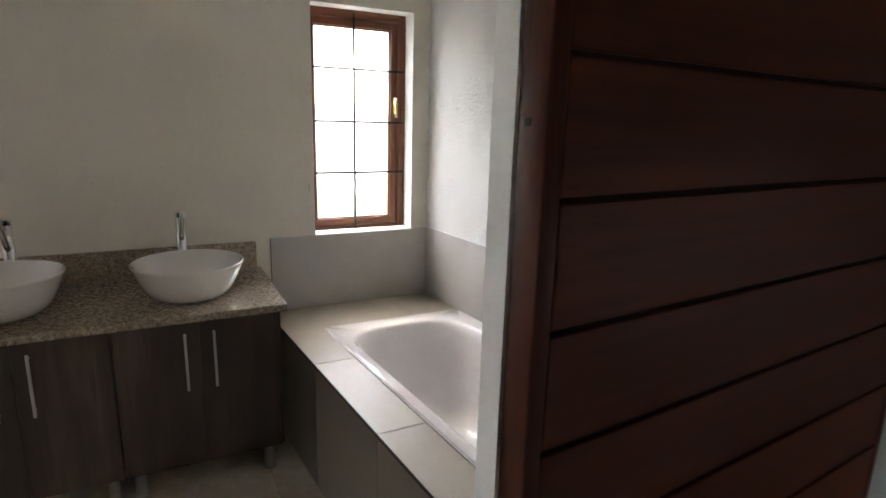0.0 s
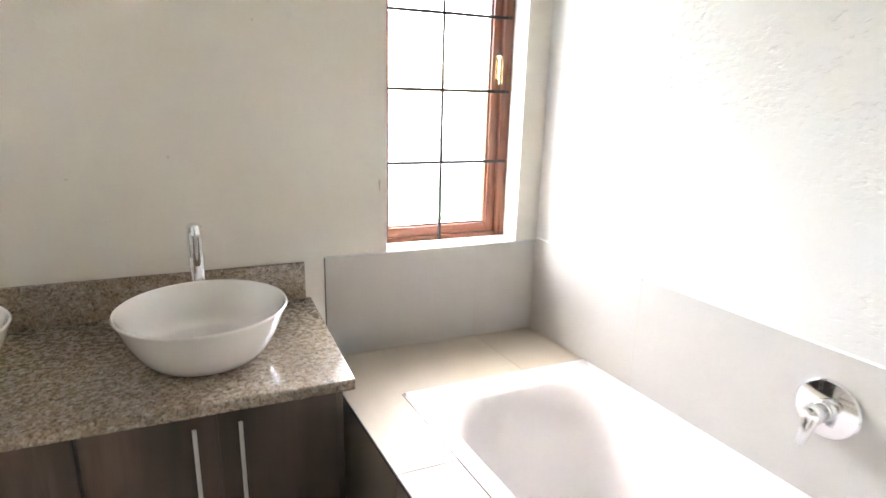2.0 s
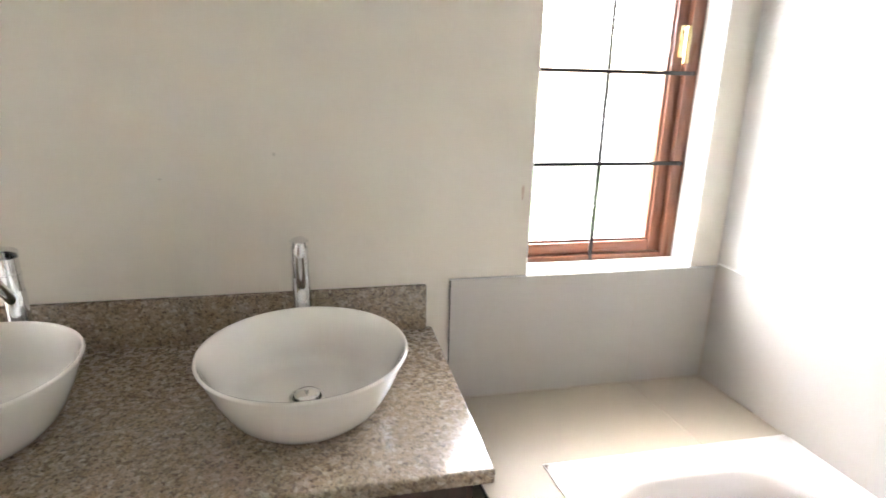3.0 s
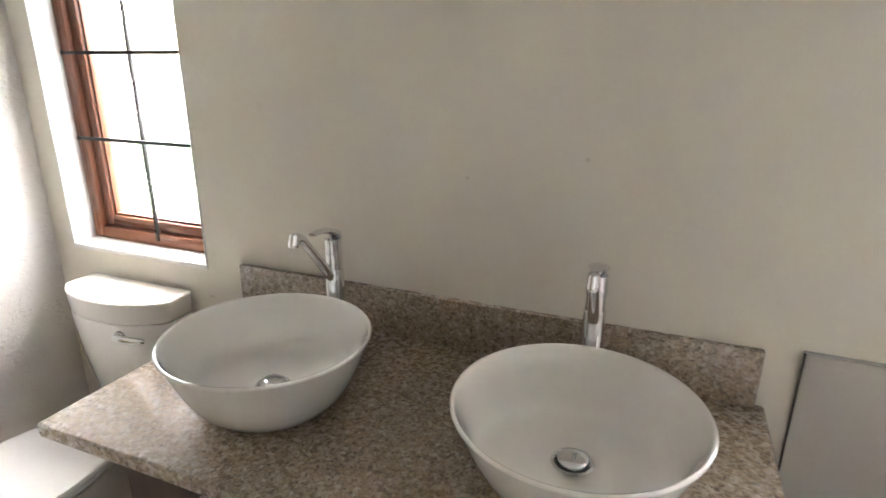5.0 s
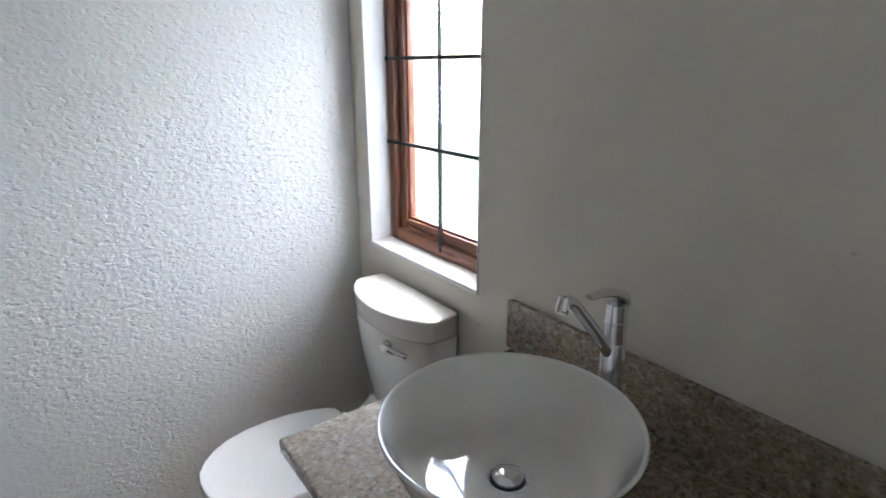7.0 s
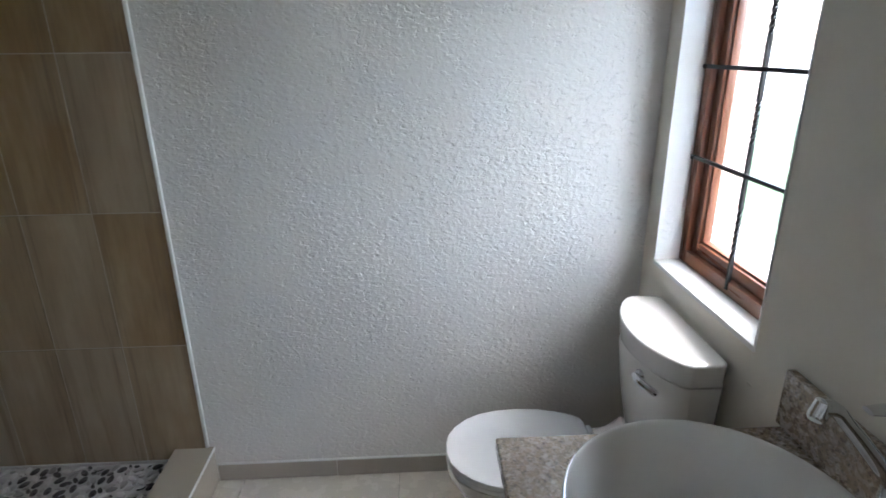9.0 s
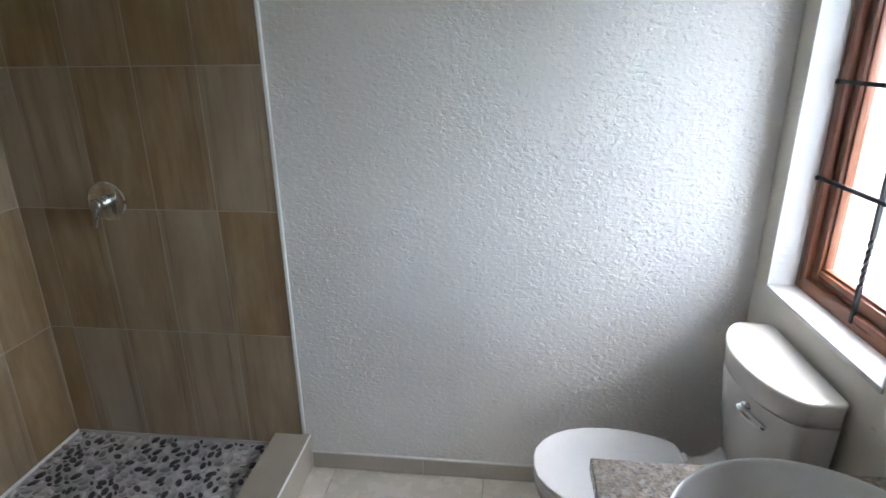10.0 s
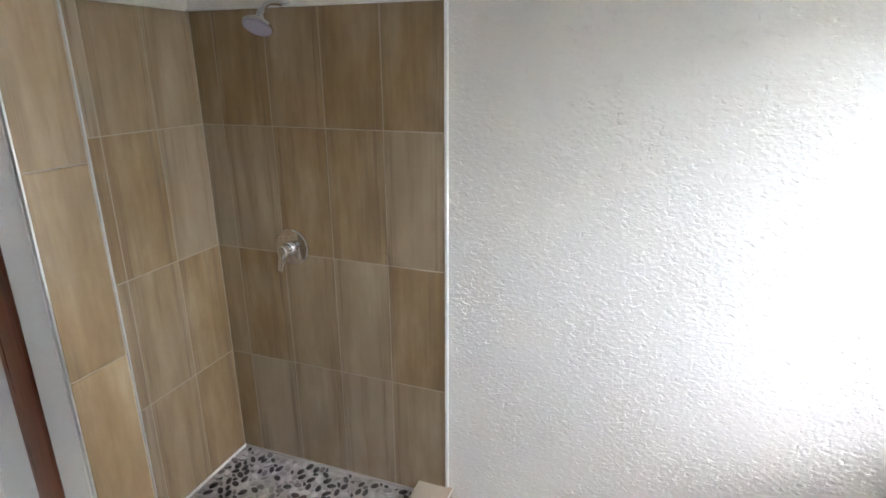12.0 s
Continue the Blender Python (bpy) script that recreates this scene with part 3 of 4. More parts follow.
def vanity_unit(x0, x1):
    """A floor unit with two doors on steel legs."""
    face = -0.555
    t = thing("vanity_cabinet", ((x0 + x1) / 2, face, 0), "dark oak laminate vanity cabinet with two doors on legs", "cabinet", "units under the vanity top")
    w = (x1 - x0) / 2
    part("body", block(-w, w, 0.02, 0.53, 0.135, COUNTER - 0.0325, 0.001, 1), M_LAM, t)
    for side in (-1, 1):
        a, b = (-w + 0.0015, -0.0015) if side < 0 else (0.0015, w - 0.0015)
        d = part("door", block(a, b, 0.0, 0.018, 0.138, COUNTER - 0.037, 0.0015, 1), M_LAM, t)
        handle_bar(d, side * 0.052, 0.476, 0.711)
    for x in (-w + 0.045, w - 0.045):
        for y in (0.07, 0.48):
            leg = part("leg", lathe([(0, 0.004), (0.022, 0.004), (0.022, 0.125), (0.03, 0.128), (0.03, 0.1345), (0, 0.1345)], pose(x, y, 0), 20), M_STEEL, t, "round steel leg")
            part("foot", lathe([(0, 0), (0.026, 0), (0.026, 0.008), (0.022, 0.01), (0, 0.01)], pose(x, y, 0), 20), M_STEEL, leg)
    return t


vanity_unit(1.548, 2.141)
vanity_unit(0.952, 1.545)
part_panel = block(2.1412, 2.158, -0.54, -0.03, 0.135, COUNTER - 0.0325, 0.001, 1)
end_panel = thing("end_panel", (0, 0, 0), "dark oak laminate end panel of the vanity", "panel")
part("panel", part_panel, M_LAM, end_panel)


def basin(x, y, label):
    """A round vessel basin with a dished inside and a chrome waste."""
    t = thing("basin", (x, y, COUNTER), label, "basin", "basins on the vanity top")
    R, H = 0.2145, 0.146
    outer = [(0.0, 0.0005), (0.116, 0.0005), (0.132, 0.005), (0.15, 0.018), (0.168, 0.04), (0.182, 0.066), (0.197, 0.098), (0.207, 0.124), (R - 0.0022, H - 0.008), (R - 0.001, H - 0.0045), (R - 0.0018, H - 0.0018), (R - 0.0042, H)]
    inner = [(R - 0.0068, H - 0.0006), (R - 0.0088, H - 0.003), (R - 0.0115, H - 0.009), (0.192, 0.113), (0.183, 0.085), (0.175, 0.062), (0.17, 0.0505), (0.164, 0.0415), (0.156, 0.0352), (0.146, 0.0313), (0.132, 0.0296), (0.1, 0.0287), (0.07, 0.028), (0.05, 0.0274), (0.031, 0.0265), (0.0, 0.0265)]
    part("bowl", lathe(outer + inner, None, 96, 1.0), M_CERAMIC, t)
    w = part("waste", lathe([(0, 0.0267), (0.036, 0.0267), (0.037, 0.0295), (0.0325, 0.0312), (0.0292, 0.0285), (0, 0.0285)], None, 32), M_CHROME, t, "chrome waste ring")
    # black disc under the plug, its visible rim paints the gap's shade
    part("gap", lathe([(0, 0.0286), (0.029, 0.0286), (0.029, 0.0292), (0, 0.0292)], None, 32), M_VOID_SHADE, w, "black disc painted as the shade in the gap round the plug")
    part("plug", lathe([(0, 0.0286), (0.0262, 0.0286), (0.0268, 0.036), (0.022, 0.0405), (0.011, 0.0425), (0.0, 0.043)], None, 32), M_CHROME, w, "domed chrome plug")
    return t


basin(1.833, -0.372, "round white ceramic vessel basin on the granite near the bath")
basin(1.202, -0.374, "round white ceramic vessel basin on the granite near the toilet").scale = (1, 1, 1.05)


def basin_tap(x, y, label):
    """A tall chrome mixer: round body, rising swan spout from its middle, flat curved lever on top."""
    t = thing("basin_tap", (x, y, COUNTER), label, "tap", "tall taps behind the basins")
    part("base", lathe([(0, 0.0005), (0.026, 0.0005), (0.026, 0.006), (0.024, 0.01), (0, 0.01)], None, 32), M_CHROME, t)
    part("body", lathe([(0, 0.008), (0.0225, 0.008), (0.0225, 0.205), (0.0215, 0.208), (0.0, 0.208)], None, 36), M_CHROME, t)
    part("cartridge", lathe([(0, 0.208), (0.0205, 0.208), (0.0205, 0.244), (0.0222, 0.2455), (0.0222, 0.2485), (0.0205, 0.25), (0.0205, 0.282), (0, 0.283)], None, 36), M_CHROME, t)
    sp = part("spout", tube([(0, -0.008, 0.182), (0, -0.03, 0.209), (0, -0.058, 0.243), (0, -0.085, 0.274), (0, -0.105, 0.296), (0, -0.119, 0.312), (0, -0.131, 0.319), (0, -0.143, 0.320)],
                            [0.011, 0.0115, 0.011, 0.0102, 0.0098, 0.0102, 0.0108, 0.0112], 20), M_CHROME, t)
    part("aerator", tube([(0, -0.142, 0.329), (0, -0.146, 0.312), (0, -0.1475, 0.305), (0, -0.148, 0.302)], [0.010, 0.0118, 0.0118, 0.010], 20), M_CHROME, sp)
    lv = tube([(0, 0.021, 0.278), (0, 0.004, 0.296), (0, -0.026, 0.308), (0, -0.056, 0.312), (0, -0.08, 0.312)], [0.014, 0.0225, 0.017, 0.0125, 0.0095], 20, 0.42)
    part("lever", lv, M_CHROME, t)
    t.scale = (1, 1, 1.012)
    return t


basin_tap(1.821, -0.122, "tall chrome basin mixer tap in line with the basin").rotation_euler.z = radians(3)
basin_tap(1.204, -0.122, "tall chrome basin mixer tap with raised spout")


# ---- toilet ----
def outline(rows, z, dx=0.0, squash=1.0, back=None):
    """A ring from (y, half width) rows, mirrored about x 0."""
    right = [Vector((w * squash + dx, y, z)) for y, w in rows]
    left = [Vector((-w * squash - dx, y, z)) for y, w in reversed(rows)]
    return right + left


def egg(y0, y1, hw, n=22, square=0.62):
    """(y, half width) rows of an egg from y0 at the back to the tip y1."""
    rows = []
    for i in range(n):
        a = math.pi / 2 * i / (n - 1) * 2
        c = math.cos(a)
        u = (1 - c) / 2
        w = hw * max(0.02, math.sin(a)) ** square
        if u < 0.45:
            w = max(w, hw * 0.72)
        rows.append((y0 + (y1 - y0) * u, w))
    return rows


def dee(hw, d, bow, z, n=12, r=0.02):
    """A tank outline: straight back and sides, bowed front, from y 0 to -d."""
    ring = [Vector((hw - 0.012, 0, z)), Vector((hw, -0.012, z)), Vector((hw, -d * 0.5, z)), Vector((hw, -d + bow + r, z))]
    for i in range(n + 1):
        u = i / n * 2 - 1
        ring.append(Vector((-u * (hw - r * 0.55), -d + bow * u * u * (0.75 + 0.25 * u * u), z)))
    ring += [Vector((-hw, -d + bow + r, z)), Vector((-hw, -d * 0.5, z)), Vector((-hw, -0.012, z)), Vector((-hw + 0.012, 0, z))]
    return ring


def toilet(x):
    t = thing("toilet", (x, 0, 0), "white ceramic close-coupled toilet with closed lid", "toilet")
    body = [(-0.05, 0.11), (-0.12, 0.115), (-0.2, 0.118), (-0.27, 0.13), (-0.34, 0.162), (-0.42, 0.18), (-0.5, 0.182), (-0.57, 0.17), (-0.63, 0.145), (-0.68, 0.105), (-0.705, 0.06), (-0.713, 0.02)]
    rings = []
    for z, sx, sy in ((0.0, 0.66, 0.86), (0.02, 0.66, 0.86), (0.05, 0.6, 0.83), (0.14, 0.58, 0.8), (0.22, 0.68, 0.84), (0.29, 0.86, 0.93), (0.34, 0.96, 0.985), (0.372, 1.0, 1.0), (0.383, 0.99, 0.997), (0.386, 0.95, 0.985)):
        rings.append([Vector((p.x * sx, -0.05 + (p.y + 0.05) * sy, z)) for p in outline(body, z)])
    part("bowl", loft(rings), M_CERAMIC, t)
    # pan shelf rising to the tank
    shelf = [dee(0.105, 0.27, 0.03, 0.384), dee(0.11, 0.25, 0.03, 0.39), dee(0.115, 0.2, 0.03, 0.4), dee(0.125, 0.165, 0.03, 0.415), dee(0.13, 0.15, 0.03, 0.424)]
    part("shelf", loft([[p + Vector((0, -0.02, 0)) for p in r] for r in shelf]), M_CERAMIC, t)
    lid = [(-0.262, 0.10), (-0.268, 0.122), (-0.29, 0.138), (-0.34, 0.16), (-0.40, 0.176), (-0.47, 0.182), (-0.54, 0.177), (-0.6, 0.161), (-0.645, 0.136), (-0.682, 0.1), (-0.706, 0.06), (-0.714, 0.02)]

    def slab(z0, z1, grow, dome):
        def ring(z, inset):
            return [Vector((p.x * (1 - inset * 5), -0.49 + (p.y + 0.49) * (1 - inset * 4), z)) for p in outline([(y, w + grow) for y, w in lid], z)]
        return loft([ring(z0, 0.006), ring(z0 + 0.003, 0.0), ring(z1 - 0.006, 0.0), ring(z1 - 0.002, 0.003), ring(z1, 0.01), ring(z1 + dome * 0.6, 0.05), ring(z1 + dome, 0.1)])

    part("seat", slab(0.388, 0.405, 0.0, 0.0005), M_SEAT, t, "white plastic seat ring")
    part("lid", slab(0.407, 0.426, 0.003, 0.006), M_SEAT, t, "white plastic lid, closed")
    for s in (-1, 1):
        part("hinge", tube([(s * 0.055, -0.25, 0.404), (s * 0.095, -0.25, 0.404)], 0.011, 14), M_SEAT, t)
    by = -0.012
    tank = []
    for z, hw, d in ((0.424, 0.15, 0.125), (0.43, 0.16, 0.135), (0.46, 0.182, 0.150), (0.6, 0.198, 0.166), (0.744, 0.2065, 0.178), (0.746, 0.2055, 0.177), (0.7465, 0.192, 0.166), (0.751, 0.192, 0.166)):
        tank.append([p + Vector((0, by, 0)) for p in dee(hw * 1.04, d, 0.062 * d / 0.167, z)])
    tk = part("tank", loft(tank), M_CERAMIC, t)
    lidr = []
    for z, g in ((0.7505, 0.93), (0.7508, 0.996), (0.7525, 1.0), (0.792, 1.008), (0.8055, 1.008), (0.8105, 1.003), (0.8135, 0.99), (0.8152, 0.968), (0.8165, 0.9), (0.818, 0.7)):
        lidr.append([Vector((p.x * g, (p.y + 0.085) * g - 0.085 + by, z)) for p in dee(0.213, 0.182, 0.068, z)])
    part("tank_lid", loft(lidr), M_CERAMIC, t)
    lz = 0.712
    lv = part("flush_lever", lathe([(0, -0.004), (0.017, -0.004), (0.017, 0.008), (0.012, 0.016), (0, 0.017)], pose(0.082, -0.174, lz, 90, 0, 18), 20), M_CHROME, tk, "chrome flush lever")
    part("arm", tube([(0.080, -0.193, lz), (0.098, -0.193, lz - 0.003), (0.125, -0.180, lz - 0.009), (0.150, -0.164, lz - 0.014), (0.156, -0.159, lz - 0.015)], [0.010, 0.013, 0.012, 0.011, 0.007], 12), M_CHROME, lv)
    return t


toilet(0.398)

# ---- shower fittings ----
wall_mixer("shower_mixer", "chrome shower mixer with round plate on brown tiles", (0.0105, -2.235, 1.110), 180, 0.072, False)


def shower_head():
    t = thing("overhead_shower", (0, -2.19, 1.978), "chrome shower arm with round lilac spray head", "shower head")
    part("flange", lathe([(0, 0), (0.028, 0), (0.027, 0.005), (0.014, 0.01), (0, 0.01)], pose(0.0005, 0, 0, 0, 90), 28), M_CHROME, t)
    part("arm", tube([(0.005, 0, 0), (0.05, 0, 0.0), (0.09, 0, -0.004), (0.12, 0, -0.016), (0.14, 0, -0.035)], 0.0095, 16), M_CHROME, t)
    m = pose(0.14, 0, -0.035, 0, 150)
    part("joint", lathe([(0, -0.004), (0.014, 0.0), (0.016, 0.012), (0.013, 0.022), (0, 0.022)], m, 24), M_CHROME, t)
    h = part("bell", lathe([(0, 0.018), (0.013, 0.018), (0.018, 0.032), (0.05, 0.052), (0.056, 0.06), (0.056, 0.068), (0, 0.068)], m, 36), M_CHROME, t)
    t.scale = (0.88, 0.88, 0.88)
    part("spray_plate", lathe([(0, 0.068), (0.052, 0.068), (0.05, 0.073), (0, 0.074)], m, 36), M_ROSE, h, "lilac grey spray plate")
    return t


shower_head()

# ---- tiles and pebbles ----
# shower wall, west
rows = [0.107, 0.594, 1.080, 1.567, 1.968]
cols = [-1.605, -1.827, -2.055, -2.277, -2.498, NICHE + 0.0095]
grout_w = part("grout_bed", block(0.0003, 0.0084, NICHE + 0.0005, -1.606, 0.06, 1.967), M_SGROUT, wall_west)
for z0, z1 in zip(rows, rows[1:]):
    for a, b in zip(cols, cols[1:]):
        tile("tile", wall_west, M_SHOWER, (0.0015, b + 0.0012, z0 + 0.0012), (0, 1, 0), (0, 0, 1), a - b - 0.0024, z1 - z0 - 0.0024)
part("edge_trim", block(0.0003, 0.012, -1.6055, -1.594, 0.158, 1.978, 0.002), M_TRIMWHITE, wall_west, "white tile edge trim")
part("edge_trim", block(0.0003, 0.011, NICHE + 0.001, -1.606, 1.9675, 1.976, 0.002), M_TRIMWHITE, wall_west)
# shower wall, niche end
part("grout_bed", block(0.001, WING, NICHE + 0.0003, NICHE + 0.0084, 0.06, 1.967), M_SGROUT, wall_niche)
nx = [0.0105, 0.2275, 0.452, 0.677, WING - 0.010]
for z0, z1 in zip(rows, rows[1:]):
    for a, b in zip(nx, nx[1:]):
        tile("tile", wall_niche, M_SHOWER, (b - 0.0012, NICHE + 0.0015, z0 + 0.0012), (-1, 0, 0), (0, 0, 1), b - a - 0.0024, z1 - z0 - 0.0024)
# niche side of the wing wall and its end beside the doorway
for z0, z1 in zip(rows, rows[1:]):
    for a, b in ((NICHE + 0.01, -2.39), (-2.39, SOUTH - 0.001)):
        tile("tile", wall_wing, M_SHOWER, (WING - 0.0015, b - 0.0012, z0 + 0.0012), (0, -1, 0), (0, 0, 1), b - a - 0.0024, z1 - z0 - 0.0024)
    tile("tile", wall_south, M_SHOWER, (0.992, SOUTH + 0.0012, z0 + 0.0012), (-1, 0, 0), (0, 0, 1), 0.150, z1 - z0 - 0.0024)
part("grout_bed", block(WING - 0.002, 0.993, SOUTH + 0.0003, SOUTH + 0.006, 0.05, 1.967), M_SGROUT, wall_south)
part("edge_trim", block(WING - 0.004, WING + 0.0005, SOUTH + 0.0003, SOUTH + 0.0105, 0.107, 1.97, 0.001, 1), M_STEEL, wall_south)
part("edge_trim", block(0.9925, 0.998, SOUTH + 0.0003, SOUTH + 0.0105, 0.0, 1.97, 0.001, 1), M_STEEL, wall_south, "thin steel tile edge trim")

# curb of the shower
curb = structure("shower_curb", block(0.001, 0.915, -1.712, -1.586, -0.009, 0.147), M_GROUT, "low tiled shower curb", "shower curb")
part("return", block(0.805, 0.915, -2.158, -1.7125, -0.009, 0.147), M_GROUT, curb)
for a, b in ((0.002, 0.42), (0.42, 0.925)):
    tile("tile", curb, M_LEDGE, (a + 0.001, -1.721, 0.1475), (1, 0, 0), (0, 1, 0), b - a - 0.002, 0.144)
    tile("tile", curb, M_LEDGE, (b - 0.001, -1.5855, 0.0), (-1, 0, 0), (0, 0, 1), b - a - 0.002, 0.147)
    tile("tile", curb, M_SHOWER, (a + 0.001, -1.7125, 0.103), (1, 0, 0), (0, 0, 1), min(b, 0.80) - a - 0.002, 0.042)
tile("tile", curb, M_LEDGE, (0.798, -2.157, 0.1475), (1, 0, 0), (0, 1, 0), 0.127, 0.434)
tile("tile", curb, M_LEDGE, (0.9155, -2.157, 0.0), (0, 1, 0), (0, 0, 1), 0.57, 0.147)
part("edge_trim", block(0.002, 0.926, -1.577, -1.574, 0.143, 0.1565, 0.001, 1), M_TRIMWHITE, curb, "white tile edge trim")

# shower pan with its pebbles
pan = structure("shower_floor", block(0.0005, 0.805, NICHE + 0.0005, -1.7125, -0.009, 0.100), M_DGROUT, "grouted shower floor set with flat pebbles", "shower floor")
rng = random.Random(7)
PEBBLES = []
for kind in range(6):
    bm = bmesh.new()
    L, W = 0.5 * rng.uniform(0.036, 0.05), 0.5 * rng.uniform(0.020, 0.027)
    lean = rng.uniform(-0.15, 0.15)
    rings = []
    for z, s in ((0.0, 0.97), (0.004, 1.0), (0.0062, 0.86), (0.007, 0.5)):
        rings.append([Vector((L * s * math.cos(a) * (1 + lean * math.sin(a)), W * s * math.copysign(abs(math.sin(a)) ** 1.15, math.sin(a)) * (1 - lean * math.cos(a)), z)) for a in (2 * math.pi * i / 9 for i in range(9))])
    loft(rings, cap_start=False, bm=bm)
    me = mesh_of("pebble", bm, M_PEBBLE, True)
    PEBBLES.append((me, L, W))
grid = {}
x0, x1, y0, y1 = 0.03, 0.785, NICHE + 0.03, -1.74
for tries in range(52000):
    kind = rng.randrange(6)
    me, L, W = PEBBLES[kind]
    s = 1.0 if tries < 14000 else (0.78 if tries < 30000 else 0.55)
    x, y, a = rng.uniform(x0, x1), rng.uniform(y0, y1), rng.uniform(0, math.pi)
    ca, sa = math.cos(a), math.sin(a)
    mine = [(x + ca * L * s * o, y + sa * L * s * o) for o in (-0.62, 0, 0.62)]
    rad = W * s * 0.9
    home = (int(x / 0.06), int(y / 0.06))
    near = [q for i in (-1, 0, 1) for j in (-1, 0, 1) for q in grid.get((home[0] + i, home[1] + j), ())]
    if all((px - qx) ** 2 + (py - qy) ** 2 > (rad + orad) ** 2 for other, orad in near for qx, qy in other for px, py in mine):
        grid.setdefault(home, []).append((mine, rad))
        PEBBLES.append((x, y, a, s, kind))
placed = PEBBLES[6:]
placed.sort(key=lambda p: abs(p[1] + 2.2) + abs(p[0] - 0.3))
rest = bmesh.new()
for i, (x, y, a, s, kind) in enumerate(placed):
    m = pose(x, y, 0.0995, 0, 0, math.degrees(a)) @ Matrix.Diagonal((s, s, 1, 1))
    if i < 300:
        ob = new("pebble", PEBBLES[kind][0])
        ob.parent = pan
        ob.matrix_basis = m
    else:
        n0 = len(rest.verts)
        rest.from_mesh(PEBBLES[kind][0])
        rest.verts.ensure_lookup_table()
        for v in rest.verts[n0:]:
            v.co = m @ v.co
tagged(part("pebbles", rest, M_PEBBLE_FAR, pan), kind="stuff")
part("sealant", block(0.010, 0.83, NICHE + 0.0095, NICHE + 0.017, 0.099, 0.113, 0.003), M_SILICONE, pan)
part("sealant", block(0.0095, 0.017, NICHE + 0.017, -1.7125, 0.099, 0.112, 0.003), M_DGROUT, pan)

# bath tiles: splash on three sides, ledge and front
SPLASH_T = 0.937
SPLASH_E = 0.946
part("grout_bed", block(2.224, EAST - 0.0005, -0.0086, -0.0003, 0.0, SPLASH_T - 0.001), M_GROUT, wall_north)
for a, b in ((2.223, 2.807), (2.807, EAST - 0.0085)):
    tile("tile", wall_north, M_BATHTILE, (a + 0.001, -0.0012, RIM + 0.001), (1, 0, 0), (0, 0, 1), b - a - 0.002, SPLASH_T - RIM - 0.002, chamfer=0.0006)
part("edge_trim", block(2.2208, 2.223, -0.0105, -0.0003, RIM, SPLASH_T + 0.001, 0.0008, 1), M_TRIMDARK, wall_north, "thin dark tile edge trim")
part("edge_trim", block(2.2195, EAST - 0.009, -0.010, -0.0003, SPLASH_T, SPLASH_T + 0.003, 0.0008, 1), M_STEEL, wall_north)
part("grout_bed", block(EAST - 0.0086, EAST - 0.0003, BATH_END, -0.0092, 0.0, SPLASH_T - 0.001), M_GROUT, wall_east)
ys = [-0.0125, -0.57, -1.72, BATH_END + 0.002]
for a, b in zip(ys, ys[1:]):
    tile("tile", wall_east, M_BATHTILE, (EAST - 0.0012, a - 0.001, RIM + 0.001), (0, -1, 0), (0, 0, 1), a - b - 0.002, SPLASH_E - RIM - 0.002, chamfer=0.0006)
part("edge_trim", block(EAST - 0.0105, EAST - 0.0003, BATH_END + 0.002, -0.0115, SPLASH_E, SPLASH_E + 0.004, 0.0008, 1), M_TRIMWHITE, wall_east)
corner = [(bath_x0 + 0.001, -0.0135), (bath_x0 + 0.001, -0.719), (2.361, -0.719), (2.361, -0.3475), (2.814, -0.3475), (2.814, -0.0135)]
bm = loft([[Vector((x, y, z)) for x, y in corner] for z in (RIM - 0.0095, RIM - 0.0015)], cap_start=False)
part("tile", bm, M_LEDGE, surround, smooth=False)
for a, b in ((-0.0125, -0.72), (-0.72, -1.305), (-1.305, -1.89), (-1.89, BATH_END + 0.002)):
    if b < -0.8:
        tile("tile", surround, M_LEDGE, (bath_x0 + 0.001, b + 0.001, RIM - 0.0095), (1, 0, 0), (0, 1, 0), 2.362 - bath_x0 - 0.002, a - b - 0.002)
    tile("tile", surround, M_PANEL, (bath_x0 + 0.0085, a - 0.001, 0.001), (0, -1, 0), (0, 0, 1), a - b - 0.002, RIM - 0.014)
for a, b in ((2.3625, 2.815), (2.815, EAST - 0.0095)):
    if a > 2.5:
        tile("tile", surround, M_LEDGE, (a + 0.001, -0.3475, RIM - 0.0095), (1, 0, 0), (0, 1, 0), b - a - 0.002, 0.333)
    tile("tile", surround, M_LEDGE, (a + 0.001, BATH_END + 0.002, RIM - 0.0095), (1, 0, 0), (0, 1, 0), b - a - 0.002, 0.066)

# floor tiles and skirting
fx = [0.001, 0.30, 0.90, 1.50, 2.10, 2.70, 3.30]
fy = [-0.001, -0.28, -0.88, -1.48, -2.08, -2.68, -3.28, -3.88, -4.48, -5.08]
for a, b in zip(fx, fx[1:]):
    for c, d in zip(fy, fy[1:]):
        if (a > 2.5 and d > -2.1) or (b < 0.95 and d < -2.1):
            continue
        tile("tile", floor, M_FLOOR, (a + 0.0015, d + 0.0015, -0.0095), (1, 0, 0), (0, 1, 0), b - a - 0.003, c - d - 0.003)
for a, b in ((-0.001, -0.52), (-0.52, -1.12), (-1.12, -1.574)):
    tile("skirting_tile", wall_west, M_SKIRT, (0.001, b + 0.001, 0.0), (0, 1, 0), (0, 0, 1), a - b - 0.002, 0.073, 0.010)
part("edge_trim", block(0.0003, 0.0115, -1.5735, -0.001, 0.073, 0.0775, 0.001, 1), M_SILICONE, wall_west)
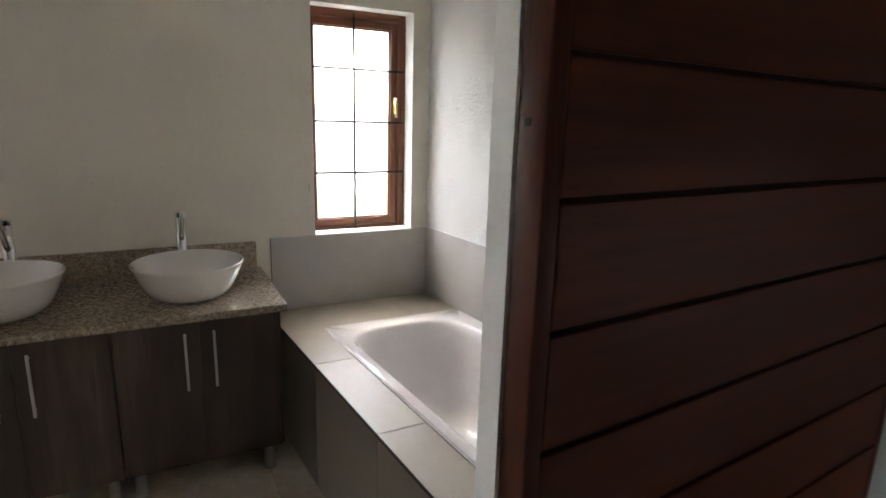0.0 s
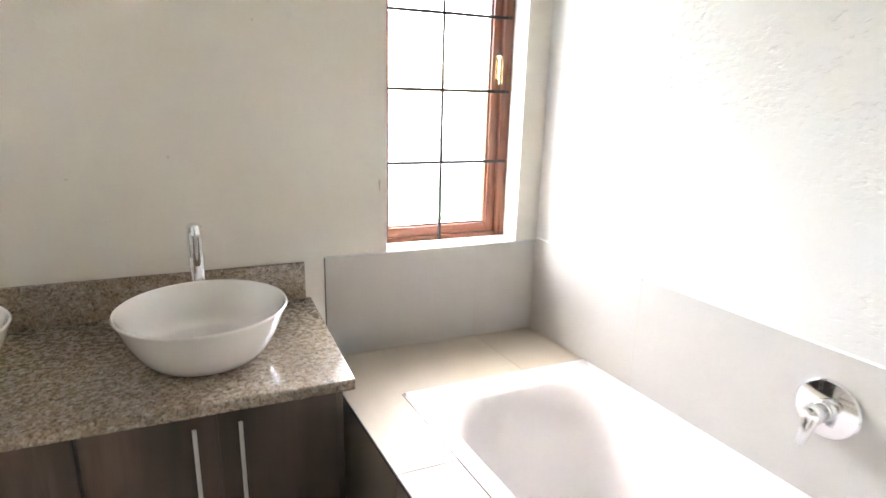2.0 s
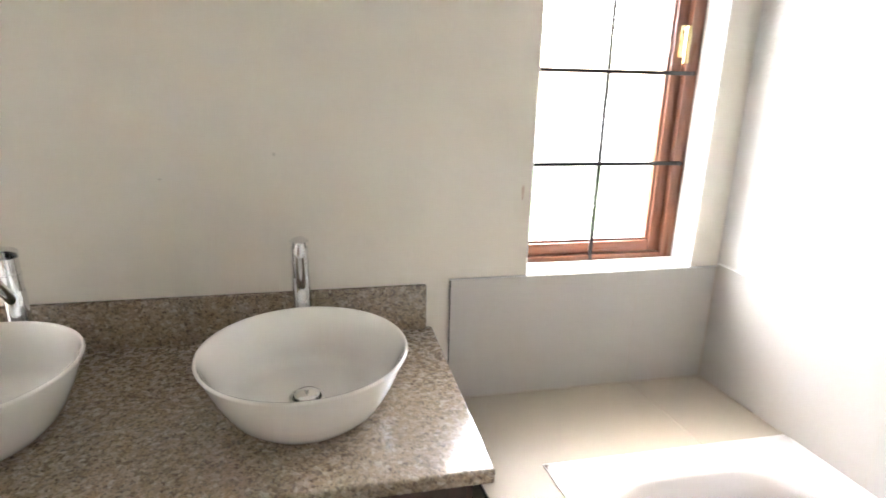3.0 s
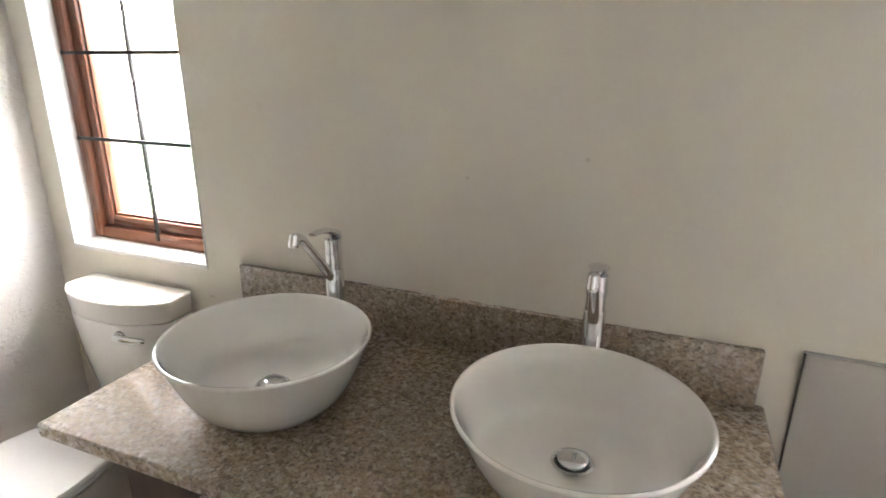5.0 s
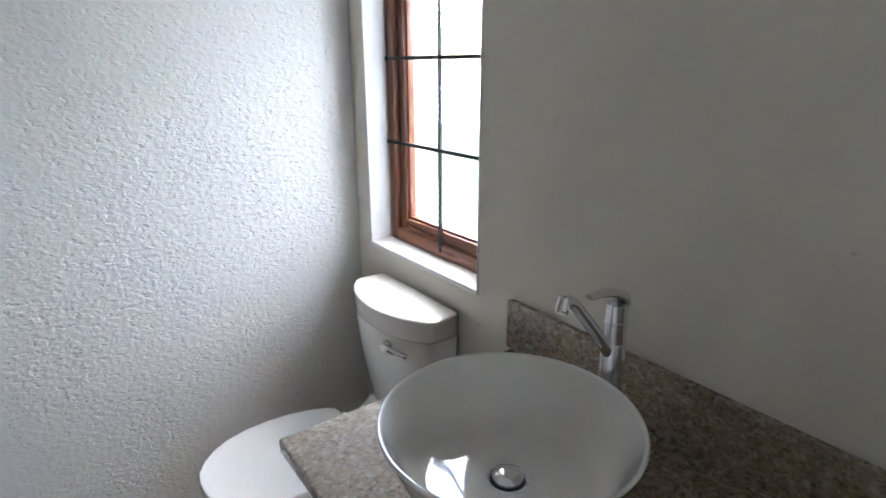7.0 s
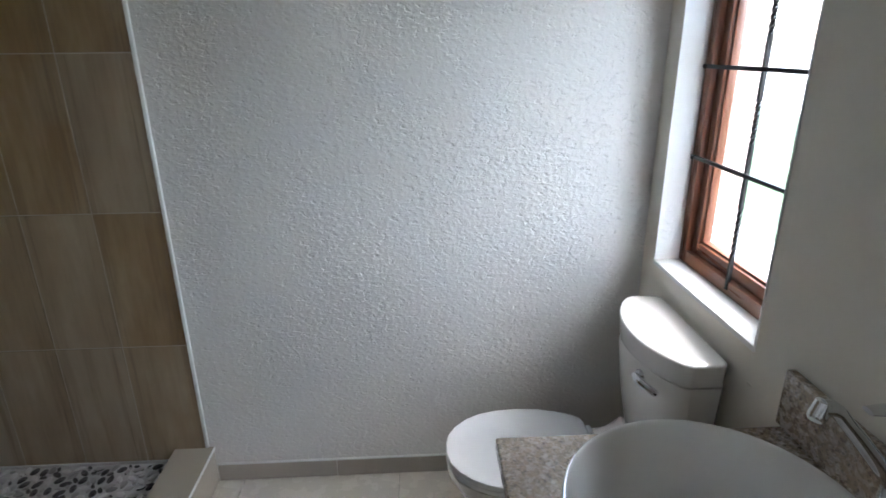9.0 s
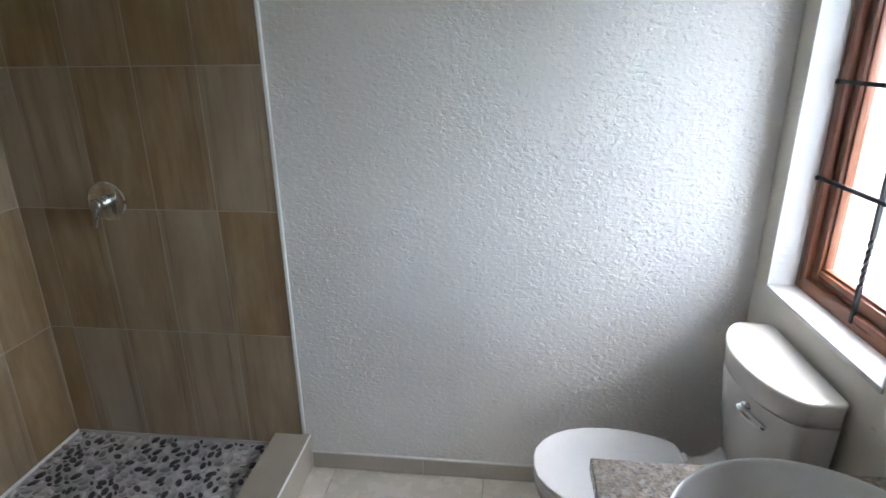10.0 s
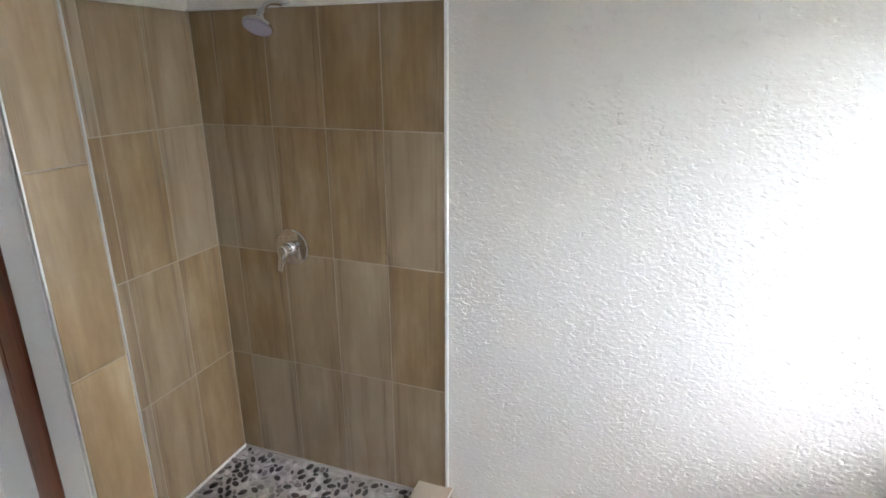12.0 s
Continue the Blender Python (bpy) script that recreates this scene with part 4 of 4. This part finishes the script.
for a, b in ((0.012, 0.3), (0.3, 0.9), (0.9, 1.5), (1.5, 2.1), (2.1, 2.185)):
    tile("skirting_tile", wall_north, M_SKIRT, (a + 0.001, -0.001, 0.0), (1, 0, 0), (0, 0, 1), b - a - 0.002, 0.073, 0.010)

# salmon bricks that line the outer window openings
bm = block(0, 0.236, 0.0, 0.093, 0, 0.066, 0.003, 1)
BRICK = mesh_of("brick", bm, M_BRICK, False)
for (a, b), s in ((WIN_1, SILL_1), (WIN_2, SILL_2)):
    for i in range(15):
        for x in (a - 0.236, b):
            z = s - 0.03 + i * 0.0775
            if z + 0.066 > HEAD:
                continue
            ob = new("brick", BRICK)
            ob.parent = wall_brick
            ob.location = (x + (0.003 if x < a else -0.003) * (i % 2), 0.1735, z)


# small scuffs on the long wall and a smear of varnish beside the window
for (x, z), w, high in (((1.766, 1.291), 0.004, 0.005), ((1.498, 1.232), 0.004, 0.003), ((2.03, 1.695), 0.003, 0.004), ((0.677, 0.802), 0.009, 0.0035)):
    ring = [Vector((w * math.cos(a) * (1 + 0.3 * math.sin(2 * a + x)), 0, high * math.sin(a))) for a in (2 * math.pi * i / 10 for i in range(10))]
    bm = loft([[p + Vector((x, y, z)) for p in ring] for y in (0.0, -0.0006)])
    part("scuff", bm, M_SCUFF, wall_north, "small grey scuff on the plaster")
ring = [Vector((0.003 * math.cos(a) * (1 + 0.4 * math.sin(3 * a)), 0, 0.022 * math.sin(a))) for a in (2 * math.pi * i / 14 for i in range(14))]
bm = loft([[p + Vector((2.423, y, 1.183)) for p in ring] for y in (0.0, -0.0006)])
part("smear", bm, M_STAIN, wall_north, "faint reddish varnish smear")


# the bath side of the room runs a little off square: slide it sideways along its length
LEAN = 0.085
off_square = Matrix.Identity(4)
off_square[0][1] = -LEAN
bpy.context.view_layer.update()
tub = bpy.data.objects["bathtub"]
for root in (wall_east, surround, tub):
    for ob in (root, *root.children_recursive):
        if ob.type == "MESH":
            if ob.data.users > 1:
                ob.data = ob.data.copy()
            m = ob.matrix_world
            ob.data.transform(m.inverted() @ off_square @ m)
mixer = bpy.data.objects["bath_mixer"]
mixer.location.x += -LEAN * mixer.location.y
mixer.rotation_euler.z += math.atan(LEAN)
